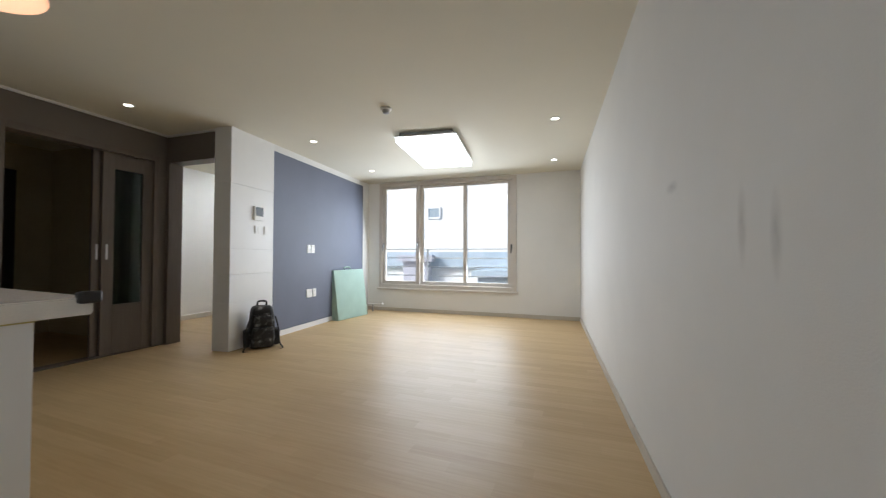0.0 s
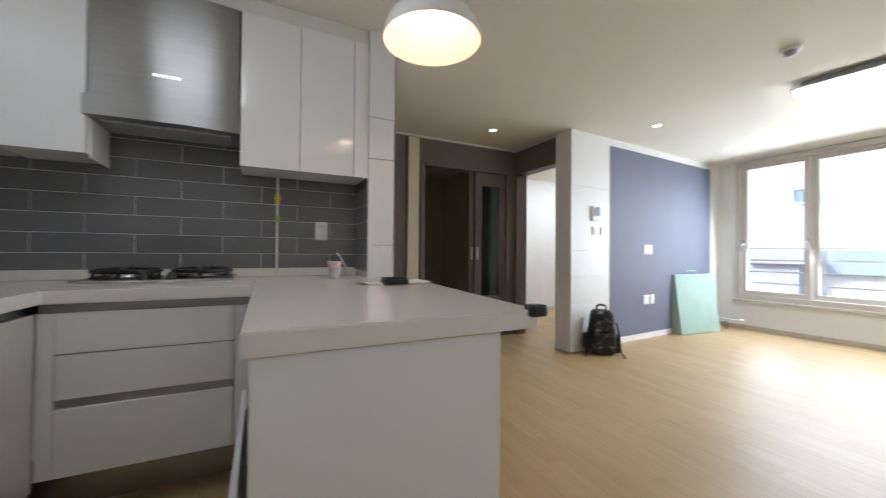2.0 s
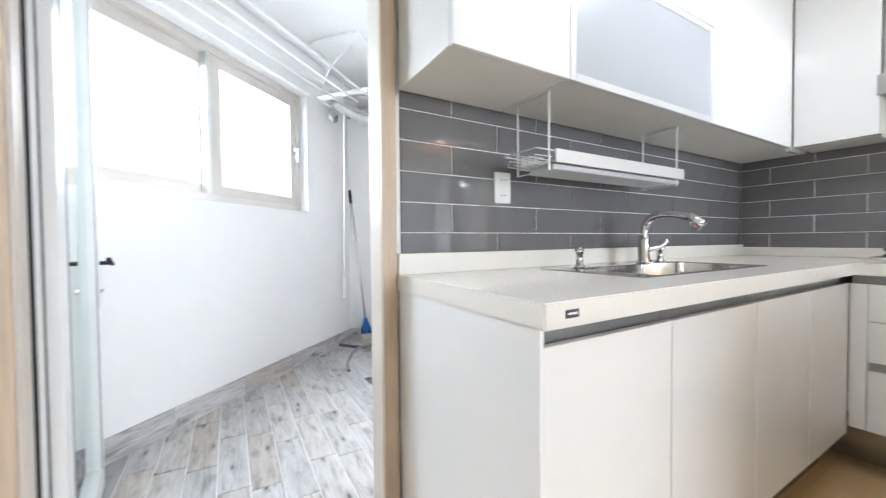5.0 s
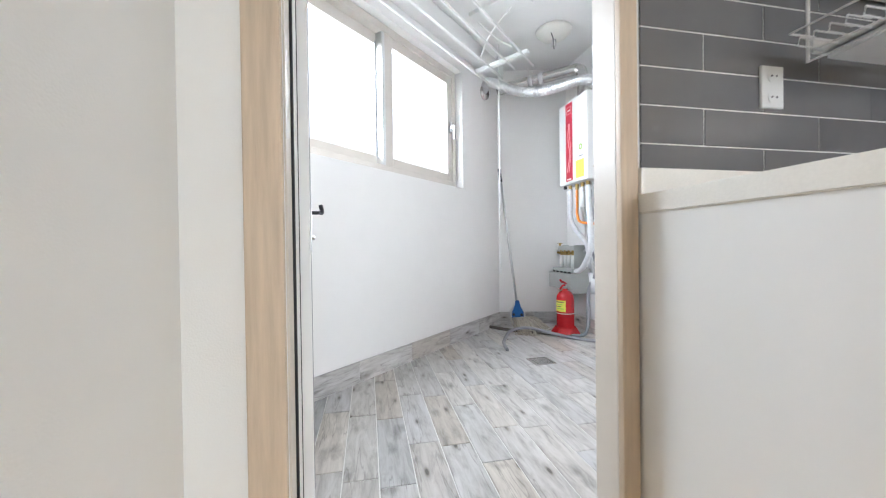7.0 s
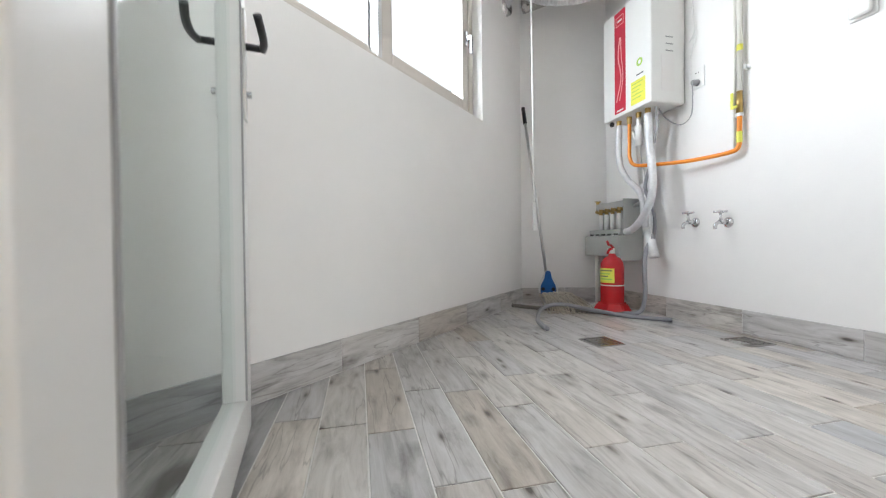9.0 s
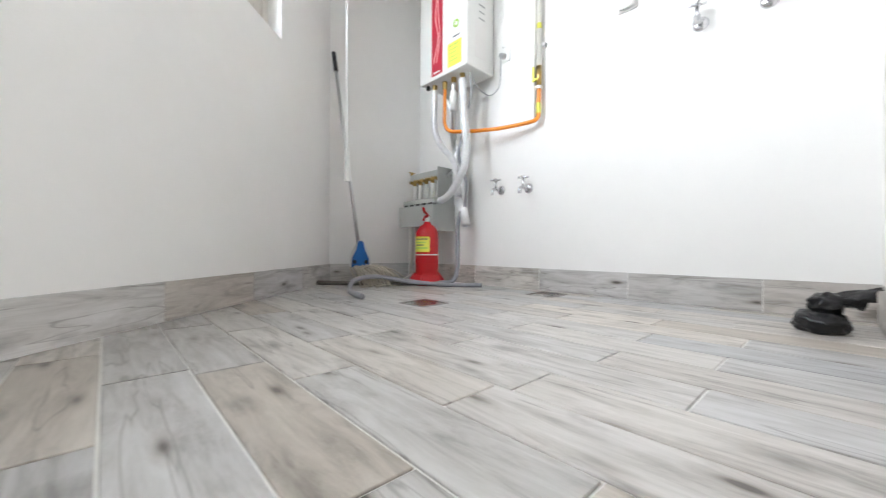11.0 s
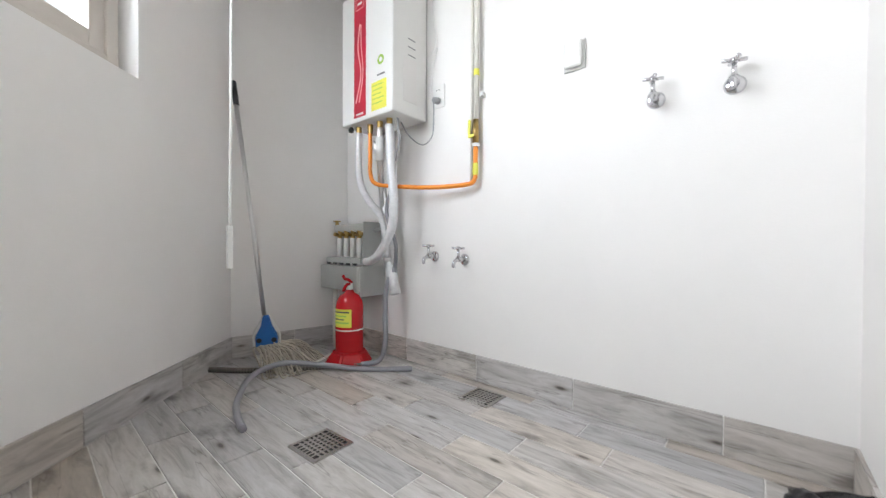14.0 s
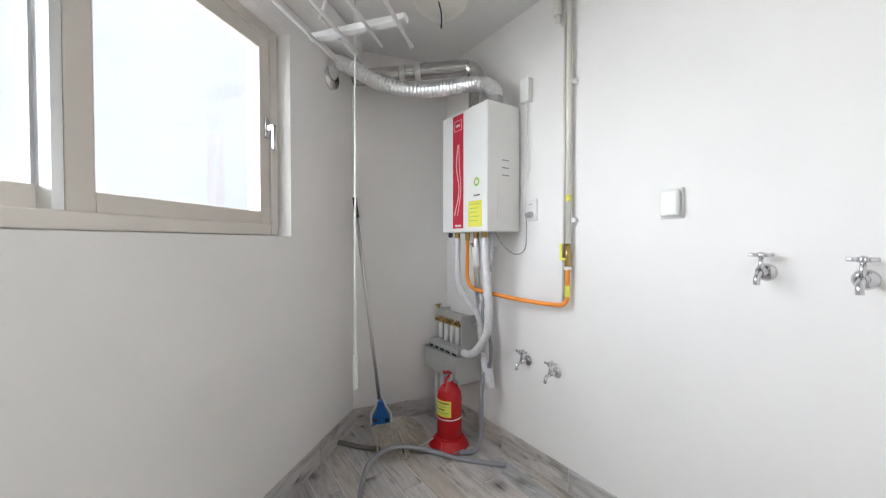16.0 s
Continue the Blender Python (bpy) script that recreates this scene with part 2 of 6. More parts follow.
TILEG = mat("grey_glazed_tile", (0.165, 0.162, 0.163), 0.06, var=0.06, scale=5, random_var=0.06, bump=0.012, bump_scale=20)
GROUT = mat("white_grout", (0.8, 0.785, 0.75), 0.8, var=0.06, scale=40)
CAB = mat("white_gloss_laminate", (0.83, 0.82, 0.805), 0.09, var=0.012, scale=3, coat=0.4)
CABIN = mat("white_cabinet_carcass", (0.72, 0.7, 0.65), 0.5, var=0.03)
GROOVE = mat("grey_handle_channel", (0.34, 0.34, 0.33), 0.35, 0.7, var=0.04)
KICK = mat("grey_plinth", (0.45, 0.43, 0.4), 0.25, 0.75, var=0.05)
STONE = mat("cream_solid_surface", (0.81, 0.775, 0.715), 0.18, var=0.035, scale=220, coat=0.15, rvar=0.04)
GLUE = mat("yellowed_sealant", (0.6, 0.52, 0.18), 0.5)
LINING = mat("pale_beige_lining", (0.66, 0.6, 0.53), 0.4, var=0.04, scale=6)
STEEL = mat("brushed_steel", (0.56, 0.55, 0.53), 0.24, 1.0, var=0.05, scale=4, rvar=0.05, bump=0.03, bump_scale=60, stretch=(1, 1, 14))
STEELH = mat("hood_steel", (0.37, 0.362, 0.35), 0.31, 1.0, var=0.05, scale=4, bump=0.02, bump_scale=60, stretch=(1, 1, 14))
hb = STEELH.node_tree.nodes["Principled BSDF"]
hb.inputs["Anisotropic"].default_value, hb.inputs["Anisotropic Rotation"].default_value = 0.85, 0.25
tg = STEELH.node_tree.nodes.new("ShaderNodeTangent")
tg.direction_type, tg.axis = "RADIAL", "Z"
STEELH.node_tree.links.new(tg.outputs[0], hb.inputs["Tangent"])
CHROME = mat("chrome", (0.62, 0.62, 0.635), 0.08, 1.0, var=0.04)
RACKM = mat("satin_aluminium", (0.72, 0.72, 0.72), 0.38, 0.35, var=0.03, stretch=(1, 8, 8))
ALU = mat("brushed_aluminium", (0.7, 0.7, 0.69), 0.3, 1.0, var=0.03)
FROST = mat("frosted_glass_panel", (0.43, 0.45, 0.475), 0.36, var=0.03, scale=2, coat=0.3)
BLACK = mat("black_iron", (0.012, 0.012, 0.012), 0.35, var=0.15)
BLACKP = mat("black_plastic", (0.015, 0.015, 0.016), 0.35, var=0.1)
WHITEP = mat("white_plastic", (0.8, 0.795, 0.77), 0.35, var=0.015)
GREYP = mat("grey_plastic", (0.35, 0.35, 0.35), 0.5, var=0.05)
PVC = mat("beige_window_frame", (0.6, 0.555, 0.5), 0.4, var=0.03, scale=6)
PVCW = mat("white_door_frame", (0.78, 0.775, 0.76), 0.35, var=0.015)
OAK = mat("light_oak_casing", (0.57, 0.455, 0.335), 0.5, var=0.14, scale=7, bump=0.15, stretch=(7, 7, 0.5))
RUBBER = mat("black_rubber_seal", (0.01, 0.01, 0.011), 0.6)
BRASS = mat("brass", (0.45, 0.31, 0.11), 0.3, 1.0, var=0.1)
CLEAR = glass("clear_glass")
GREEN = glass("green_tinted_glass", (0.35, 0.5, 0.42), 0.1, 0.1)
LED = mat("led_diffuser", (0.98, 0.99, 1.0), 0.5, emit=3.8)
LEDB = mat("bedroom_led_diffuser", (0.98, 0.99, 1.0), 0.5, emit=11.0)
LEDK = mat("kitchen_led_diffuser", (0.98, 0.99, 1.0), 0.5, emit=2.5)
BULB = mat("warm_bulb", (1.0, 0.76, 0.55), 0.5, emit=16.0)
SPOT = mat("downlight_lens", (1.0, 0.9, 0.72), 0.5, emit=8.0)
SHADE = mat("white_enamel_shade", (0.85, 0.83, 0.8), 0.25, var=0.01)
SHADEIN = mat("shade_inside", (0.92, 0.68, 0.56), 0.5)
MATM = mat("mint_fabric", (0.36, 0.5, 0.43), 0.75, var=0.06, scale=5, bump=0.5, bump_scale=30)
PACK = mat("camouflage_nylon", (0.032, 0.032, 0.035), 0.65, var=0.98, scale=15, bump=0.4, bump_scale=200)
pn = PACK.node_tree
pno, prm = pn.nodes.new("ShaderNodeTexNoise"), pn.nodes.new("ShaderNodeValToRGB")
pno.inputs["Scale"].default_value, pno.inputs["Detail"].default_value = 16, 2
prm.color_ramp.interpolation = "CONSTANT"
pe = prm.color_ramp.elements
pe[0].color, pe[1].position, pe[1].color = (0.008, 0.008, 0.009, 1), 0.5, (0.035, 0.034, 0.034, 1)
pe.new(0.58).color = (0.1, 0.098, 0.095, 1)
pe.new(0.65).color = (0.26, 0.255, 0.25, 1)
pn.links.new(pn.nodes["Texture Coordinate"].outputs["Object"], pno.inputs["Vector"])
pn.links.new(pno.outputs[0], prm.inputs[0])
pn.links.new(prm.outputs[0], pn.nodes["Principled BSDF"].inputs["Base Color"])
PACKB = mat("black_nylon", (0.012, 0.012, 0.013), 0.6, var=0.3, scale=30, bump=0.4)
RED = mat("red_enamel", (0.5, 0.008, 0.014), 0.25, var=0.03)
REDSTRIPE = mat("red_print", (0.55, 0.02, 0.05), 0.35, var=0.12, scale=4, stretch=(1, 1, 2))
PINKP = mat("pale_pink_print", (0.85, 0.45, 0.45), 0.35)
YELLOW = mat("yellow_label", (0.78, 0.75, 0.1), 0.5, var=0.04)
GREENP = mat("green_print", (0.35, 0.55, 0.1), 0.5)
ORANGE = mat("orange_pipe_coating", (0.85, 0.27, 0.02), 0.4, var=0.05)
PIPEW = mat("cream_painted_pipe", (0.76, 0.735, 0.67), 0.4, var=0.05, scale=12)
INSUL = mat("silver_pipe_insulation", (0.74, 0.74, 0.75), 0.45, 0.2, var=0.1, scale=40, bump=0.4, bump_scale=60)
FOIL = mat("aluminium_foil", (0.78, 0.78, 0.78), 0.34, 1.0, var=0.1, scale=40, bump=0.6, bump_scale=70)
HOSEG = mat("grey_hose", (0.27, 0.27, 0.29), 0.4, var=0.06)
HOSED = mat("brown_corrugated_hose", (0.13, 0.115, 0.1), 0.5, var=0.15, scale=50)
MANI = mat("grey_manifold_steel", (0.46, 0.47, 0.45), 0.4, 0.3, var=0.05)
BLUEP = mat("blue_plastic", (0.02, 0.13, 0.42), 0.4, var=0.05)
COTTON = mat("dirty_cotton_strands", (0.5, 0.455, 0.37), 0.9, var=0.25, scale=60)
BAG = mat("black_bin_liner", (0.008, 0.008, 0.009), 0.22, var=0.1, bump=0.4, bump_scale=25)
PINK = mat("pink_rubber", (0.7, 0.06, 0.2), 0.45)
PAPER = mat("white_paper", (0.8, 0.78, 0.76), 0.6, var=0.02)
BAR = mat("dark_print", (0.08, 0.08, 0.09), 0.5)
SCREEN = mat("dark_screen", (0.02, 0.03, 0.04), 0.3)
FACADE = mat("white_render_facade", (0.8, 0.8, 0.8), 0.8, var=0.04, scale=0.8)
FACADEB = mat("slate_cladding", (0.42, 0.5, 0.58), 0.6, var=0.06, scale=0.7)
LILAC = mat("lilac_grey_render", (0.5, 0.5, 0.57), 0.7, var=0.05, scale=0.8)
PALEB = mat("pale_blue_render", (0.68, 0.73, 0.77), 0.8, var=0.04, scale=0.8)
FARGLASS = mat("far_window_glass", (0.3, 0.37, 0.43), 0.1)
CONC = mat("concrete", (0.38, 0.37, 0.35), 0.85, var=0.1, scale=2, bump=0.3)
ASPH = mat("asphalt", (0.06, 0.06, 0.06), 0.9, var=0.15, scale=3, bump=0.3)
PLANK = plank_tile("weathered_plank_tile", 1)
PLANKX = plank_tile("weathered_plank_skirting", 0)
STAINM = mat("rubbed_mark", (0.45, 0.44, 0.42), 0.8)
sn = STAINM.node_tree
stc, sln, smr, sns, smu = (sn.nodes.new(k) for k in ("ShaderNodeTexCoord", "ShaderNodeVectorMath", "ShaderNodeMapRange", "ShaderNodeTexNoise", "ShaderNodeMath"))
sln.operation, smu.operation = "LENGTH", "MULTIPLY"
sns.inputs["Scale"].default_value = 2.5
smr.inputs["From Min"].default_value, smr.inputs["From Max"].default_value = 1.0, 0.1
smr.inputs["To Min"].default_value, smr.inputs["To Max"].default_value = 0.0, 0.38
sn.links.new(stc.outputs["Object"], sln.inputs[0])
sn.links.new(stc.outputs["Object"], sns.inputs["Vector"])
sn.links.new(sln.outputs["Value"], smr.inputs["Value"])
sn.links.new(smr.outputs[0], smu.inputs[0])
sn.links.new(sns.outputs[0], smu.inputs[1])
sn.links.new(smu.outputs[0], sn.nodes["Principled BSDF"].inputs["Alpha"])


# ---- mesh helpers ----
def ob_from(name, bm, material, smooth=False):
    me = bpy.data.meshes.new(name)
    bmesh.ops.recalc_face_normals(bm, faces=bm.faces)
    bm.to_mesh(me)
    bm.free()
    me.materials.append(material)
    if smooth:
        for p in me.polygons:
            p.use_smooth = True
    return new(name, me)


def part(name, bm, material, parent, label="", smooth=False):
    ob = ob_from(name, bm, material, smooth)
    ob.parent = parent
    if parent.parent is None:
        ob.matrix_parent_inverse = Matrix.Translation(-parent.location)
    return tagged(ob, label)


def thing(name, at, label, category, group="", kind=""):
    ob = new(name)
    ob.location = at
    ob.empty_display_size = 0.1
    return tagged(ob, label, category, group, kind)


def single(name, bm, material, label, category, group="", kind="", smooth=False):
    return tagged(ob_from(name, bm, material, smooth), label, category, group, kind)


def setting(name, bm, material, label="", smooth=False):
    return tagged(ob_from(name, bm, material, smooth), label, kind="structure")


def box(x0, x1, y0, y1, z0, z1, bevel=0.0, m=None, seg=2):
    bm = bmesh.new()
    bmesh.ops.create_cube(bm, size=1)
    for v in bm.verts:
        v.co = Vector(((x0 + x1) / 2 + v.co.x * (x1 - x0), (y0 + y1) / 2 + v.co.y * (y1 - y0), (z0 + z1) / 2 + v.co.z * (z1 - z0)))
    if bevel:
        bmesh.ops.bevel(bm, geom=bm.edges[:] + bm.verts[:], offset=bevel, segments=seg, affect="EDGES", profile=0.6)
    if m is not None:
        bm.transform(m)
    return bm


def join(*bms):
    out = bmesh.new()
    for b in bms:
        me = bpy.data.meshes.new("t")
        b.to_mesh(me)
        b.free()
        out.from_mesh(me)
        bpy.data.meshes.remove(me)
    return out


def cyl(p0, p1, r0, r1=None, n=16):
    p0, p1 = Vector(p0), Vector(p1)
    d = p1 - p0
    bm = bmesh.new()
    bmesh.ops.create_cone(bm, cap_ends=True, segments=n, radius1=r0, radius2=r0 if r1 is None else r1, depth=d.length)
    bm.transform(Matrix.Translation((p0 + p1) / 2) @ d.to_track_quat("Z", "Y").to_matrix().to_4x4())
    return bm


def lathe(profile, at, n=28, axis=(0, 0, 1)):
    bm = bmesh.new()
    rings = [[bm.verts.new((r * math.cos(2 * math.pi * i / n), r * math.sin(2 * math.pi * i / n), z)) for i in range(n)] for r, z in profile]
    for a, b in zip(rings, rings[1:]):
        for i in range(n):
            bm.faces.new((a[i], a[(i + 1) % n], b[(i + 1) % n], b[i]))
    bmesh.ops.remove_doubles(bm, verts=bm.verts, dist=1e-5)
    bm.transform(Matrix.Translation(at) @ Vector(axis).to_track_quat("Z", "Y").to_matrix().to_4x4())
    return bm


def spline(points, steps=8):
    pts = [Vector(p) for p in points]
    pts = [2 * pts[0] - pts[1]] + pts + [2 * pts[-1] - pts[-2]]
    out = []
    for a, b, c, d in zip(pts, pts[1:], pts[2:], pts[3:]):
        for i in range(steps):
            t = i / steps
            out.append(0.5 * (2 * b + (c - a) * t + (2 * a - 5 * b + 4 * c - d) * t * t + (3 * b - a - 3 * c + d) * t ** 3))
    return out + [pts[-2]]


def tube(points, r, n=10, steps=8, ribs=0.0, sharp=False):
    """A round pipe along a curve; ribs: how far every second ring stands out."""
    path = [Vector(p) for p in points] if sharp else spline(points, steps)
    bm = bmesh.new()
    rings = []
    up = Vector((0.31, 0.17, 0.93)).normalized()
    for i, p in enumerate(path):
        d = (path[min(i + 1, len(path) - 1)] - path[max(i - 1, 0)]).normalized()
        a = d.cross(up)
        if a.length < 0.05:
            a = d.cross(Vector((1, 0, 0)))
        a.normalize()
        b = d.cross(a)
        rr = r + (ribs if i % 2 else 0)
        rings.append([bm.verts.new(p + rr * (a * math.cos(2 * math.pi * k / n) + b * math.sin(2 * math.pi * k / n))) for k in range(n)])
    for u, v in zip(rings, rings[1:]):
        for k in range(n):
            bm.faces.new((u[k], u[(k + 1) % n], v[(k + 1) % n], v[k]))
    bm.faces.new(rings[0])
    bm.faces.new(rings[-1])
    return bm


def prism(poly, z0, z1, bevel=0.0):
    bm = bmesh.new()
    low = [bm.verts.new((x, y, z0)) for x, y in poly]
    top = [bm.verts.new((x, y, z1)) for x, y in poly]
    bm.faces.new(low[::-1])
    bm.faces.new(top)
    for i in range(len(poly)):
        j = (i + 1) % len(poly)
        bm.faces.new((low[i], low[j], top[j], top[i]))
    if bevel:
        bmesh.ops.recalc_face_normals(bm, faces=bm.faces)
        bmesh.ops.bevel(bm, geom=bm.edges[:] + bm.verts[:], offset=bevel, segments=2, affect="EDGES")
    return bm


def slab_wall(a, b, thick, z0, z1, holes=()):
    """A wall from a to b in plan, thickness to the left of the way; holes: (from, to, bottom, top) along it."""
    a, b = Vector((*a, 0)), Vector((*b, 0))
    d = (b - a)
    length = d.length
    m = Matrix.Translation(a) @ Matrix.Rotation(math.atan2(d.y, d.x), 4, "Z")
    cells = []
    cuts = sorted({0.0, length, *[h[0] for h in holes], *[h[1] for h in holes]})
    for u0, u1 in zip(cuts, cuts[1:]):
        spans = [(z0, z1)]
        for h in holes:
            if h[0] <= u0 + 1e-6 and h[1] >= u1 - 1e-6:
                spans = [s for lo, hi in spans for s in ((lo, min(hi, h[2])), (max(lo, h[3]), hi)) if s[1] - s[0] > 1e-4]
        cells += [(u0, u1, lo, hi) for lo, hi in spans]
    bm = join(*[box(u0, u1, 0, thick, lo, hi) for u0, u1, lo, hi in cells])
    bm.transform(m)
    return bm


def along(a, b):
    """The frame of a wall: x along it from a to b, y to the left of it."""
    d = Vector(b) - Vector(a)
    return Matrix.Translation((*a, 0)) @ Matrix.Rotation(math.atan2(d.y, d.x), 4, "Z")


def plan_slab(xs, ys, cells, z0, z1):
    """One slab over the given cells of a plan grid."""
    bm = bmesh.new()
    vs = {}
    def vert(i, j):
        if (i, j) not in vs:
            vs[i, j] = bm.verts.new((xs[i], ys[j], z0))
        return vs[i, j]
    fs = [bm.faces.new((vert(i, j), vert(i + 1, j), vert(i + 1, j + 1), vert(i, j + 1))) for i, j in sorted(cells)]
    up = bmesh.ops.extrude_face_region(bm, geom=fs)
    for v in up["geom"]:
        if isinstance(v, bmesh.types.BMVert):
            v.co.z = z1
    bmesh.ops.recalc_face_normals(bm, faces=bm.faces)
    rim = [e for e in bm.edges if len(e.link_faces) == 2 and e.calc_face_angle(0) > 1.0]
    bmesh.ops.bevel(bm, geom=rim, offset=0.003, segments=2, affect="EDGES")
    return bm


# ---- large structure ----
CZ = 2.345            # ceiling, living room and kitchen
VZ = 2.46             # ceiling, veranda
VF = -0.015           # floor, veranda
R0, R1 = (1.595, -0.86), (1.266, 6.736)      # right wall, face line
B0, B1 = (-2.237, 3.567), (-2.455, 6.736)    # feature wall, face line
W0, W1 = (-0.029, -3.266), (2.472, -0.86)    # veranda window wall, face line

floor = setting("floor", box(-6.6, 1.7, -0.78, 6.95, -0.12, 0.0), FLOOR, "light oak look sheet flooring with a soft sheen")
setting("ground", box(-60, 60, -60, 80, -6.2, -6.0), ASPH, "grey asphalt ground far below")
setting("ceiling", box(-6.6, 1.75, -0.78, 6.95, CZ, CZ + 0.15), CEIL, "cream papered ceiling")
PLAN_V = [(-0.9, -0.78), (-0.9, -3.4), (0.11, -3.41), (2.611, -1.004), (2.75, -0.78)]
setting("ceiling_veranda", prism(PLAN_V, VZ, VZ + 0.12), CEILV, "white veranda ceiling")
setting("wall_east", slab_wall(R0, R1, -0.16, 0, CZ), WALL, "white papered wall with faint grey marks")
WIN = (-2.22, 0.29, 0.415, 2.332)
setting("wall_north", slab_wall((-2.6, 6.736), (1.45, 6.736), 0.22, 0, CZ, [(WIN[0] + 2.6, WIN[1] + 2.6, WIN[2], WIN[3])]), WALL, "white papered window wall")
feature = setting("wall_feature", slab_wall(B0, B1, 0.2, 0, CZ), WALL, "white papered wall beside the blue panel")
FM = along(B0, B1)
setting("wallpaper_panel", box(0.63, 2.93, -0.006, 0.0, 0.07, 2.262, 0.0, FM), BLUE, "slate blue feature wallpaper panel")
for k, (za, zb) in enumerate(((0.0, 0.5), (0.504, 0.79), (0.794, 1.06), (1.064, 1.75), (1.754, CZ - 0.002))):
    part("wall_panel", box(0.0, 0.626, -0.008, 0.0, za, zb, 0.002, FM), TILEW, feature)
    part("wall_panel", box(-0.008, 0.0, -0.008, 0.205, za, zb, 0.002, FM), TILEW, feature)

# alcove with the bedroom door opening and the sliding hall doors
setting("wall_alcove", slab_wall((-2.43, 3.585), (-3.42, 3.585), -0.12, 0, CZ, [(0.0, 0.75, 0.0, 2.06)]), BROWN2, "taupe wall above and beside the bedroom doorway")
SX = -3.2
setting("wall_hall", slab_wall((SX, 3.705), (SX, 1.315), -0.12, 0, CZ, [(0.26, 1.4, 0.0, 2.05), (1.78, 2.3, 0.0, 2.05)]), BROWN2, "taupe wall with the hall doorways")
setting("wall_cream_pier", box(SX, SX + 0.03, 2.105, 2.23, 0, 2.312), CREAMP, "cream painted strip between two doorways")
setting("cornice", join(box(SX, SX + 0.02, 1.35, 3.585, CZ - 0.022, CZ - 0.001), box(SX, -2.44, 3.565, 3.585, CZ - 0.022, CZ - 0.001)), CEILV, "thin cream cornice under the ceiling")
setting("wall_hall_back", join(box(-5.4, -5.28, 0.5, 5.0, 0, CZ), box(-5.4, -3.4, 3.55, 3.67, 0, CZ)), HALL, "dim beige entrance hall wall")
setting("wall_hall_side", join(box(-5.4, -1.93, 0.4, 0.52, 0, CZ), box(-1.95, -1.93, 0.52, 1.3, 0, CZ)), BROWN2, "taupe passage wall")
setting("door_hall", box(-5.27, -5.23, 2.55, 3.2, 0, 2.02, 0.004), DARK, "dark closed hall door")
setting("wall_bedroom", join(box(-4.6, -4.5, 3.7, 7.0, 0, CZ), box(-4.6, -2.5, 6.9, 7.0, 0, CZ)), WALL, "white papered bedroom wall")

# kitchen back walls
KX, KY = -1.809, -0.665
wall_sink = setting("wall_sink", box(-1.95, 0.515, -0.86, KY - 0.008, 0, VZ), WALLV, "white plastered wall behind the sink tiles")
wall_hob = setting("wall_hob", box(-1.95, KX - 0.008, KY, 1.385, 0, CZ), WALLV, "white plastered wall behind the hob tiles")
setting("wall_door_head", box(0.515, 1.52, -0.86, KY - 0.008, 2.09, VZ), WALLV, "white wall over the veranda door")
setting("wall_door_side", box(1.52, 2.6, -0.86, KY - 0.008, 0, VZ), WALLV, "white wall beside the veranda door")
pier = setting("wall_pier", box(-1.81, -1.525, 1.23, 1.377, 0, CZ), WALLV, "white clad wall end beside the kitchen cabinets")
for za, zb in ((0.0, 0.55), (0.554, 1.066), (1.07, 1.579), (1.583, 1.825), (1.829, CZ - 0.002)):
    part("wall_panel", box(-1.525, -1.515, 1.222, 1.387, za, zb, 0.002), TILEW, pier)
    part("wall_panel", box(-1.95, -1.515, 1.377, 1.387, za, zb, 0.002), TILEW, pier)

setting("wall_door_return", box(1.47, 1.6, KY - 0.007, KY + 0.003, 0, CZ), WALL, "narrow papered strip beside the door casing")

# veranda
setting("floor_veranda", prism(PLAN_V, -0.16, VF - 0.003), GROUT, "white grout bed of the veranda tiles")
setting("wall_boiler", box(-0.86, -0.675, -3.4, -0.86, VF, VZ), WALLV, "white painted wall behind the boiler")
setting("wall_veranda_back", slab_wall((-0.75, -3.09), W0, -0.18, VF, VZ), WALLV, "white painted short back wall")
VWIN = (0.65, 2.5, 1.235, 2.2)
setting("wall_veranda_window", slab_wall(W0, W1, -0.2, VF, VZ, [VWIN]), WALLV, "white painted wall under a wide window")
WM = along(W0, W1)
setting("wall_veranda_bulkhead", box(0.05, 3.3, 0.0, 0.1, VZ - 0.14, VZ, 0.01, WM), CEILV, "white bulkhead over the veranda window")


def skirting(name, a, b, h, t, material, side=1):
    m = along(a, b)
    return setting(name, box(0, (Vector(b) - Vector(a)).length, min(0, side * t), max(0, side * t), 0, h, 0.003, m), material)


tagged(skirting("baseboard_east", R0, R1, 0.06, 0.012, SKIRT, 1), "thin beige baseboard")
tagged(skirting("baseboard_north", (-2.45, 6.736), (1.266, 6.736), 0.06, 0.012, SKIRT, -1), "thin beige baseboard")
tagged(skirting("baseboard_feature", (-2.31, 4.2), B1, 0.06, 0.014, SKIRT, -1), "thin beige baseboard")
tagged(skirting("baseboard_bedroom", (-4.5, 3.75), (-4.5, 6.9), 0.07, 0.012, SKIRT, -1), "thin beige baseboard")

# ---- windows and doors ----
def rect_frame(x0, x1, y0, y1, z0, z1, w, m=None, wb=None, bevel=0.004):
    """Four mitre-free bars round an opening in the xz plane."""
    wb = wb or w
    return [box(x0, x0 + w, y0, y1, z0, z1, bevel, m), box(x1 - w, x1, y0, y1, z0, z1, bevel, m),
            box(x0 + w, x1 - w, y0, y1, z1 - w, z1, bevel, m), box(x0 + w, x1 - w, y0, y1, z0, z0 + wb, bevel, m)]


def pane(name, parent, x0, x1, y, z0, z1, m=None, material=None):
    ob = part(name, box(x0, x1, y - 0.003, y + 0.003, z0, z1, 0, m), material or CLEAR, parent)
    ob.visible_shadow = False
    return ob


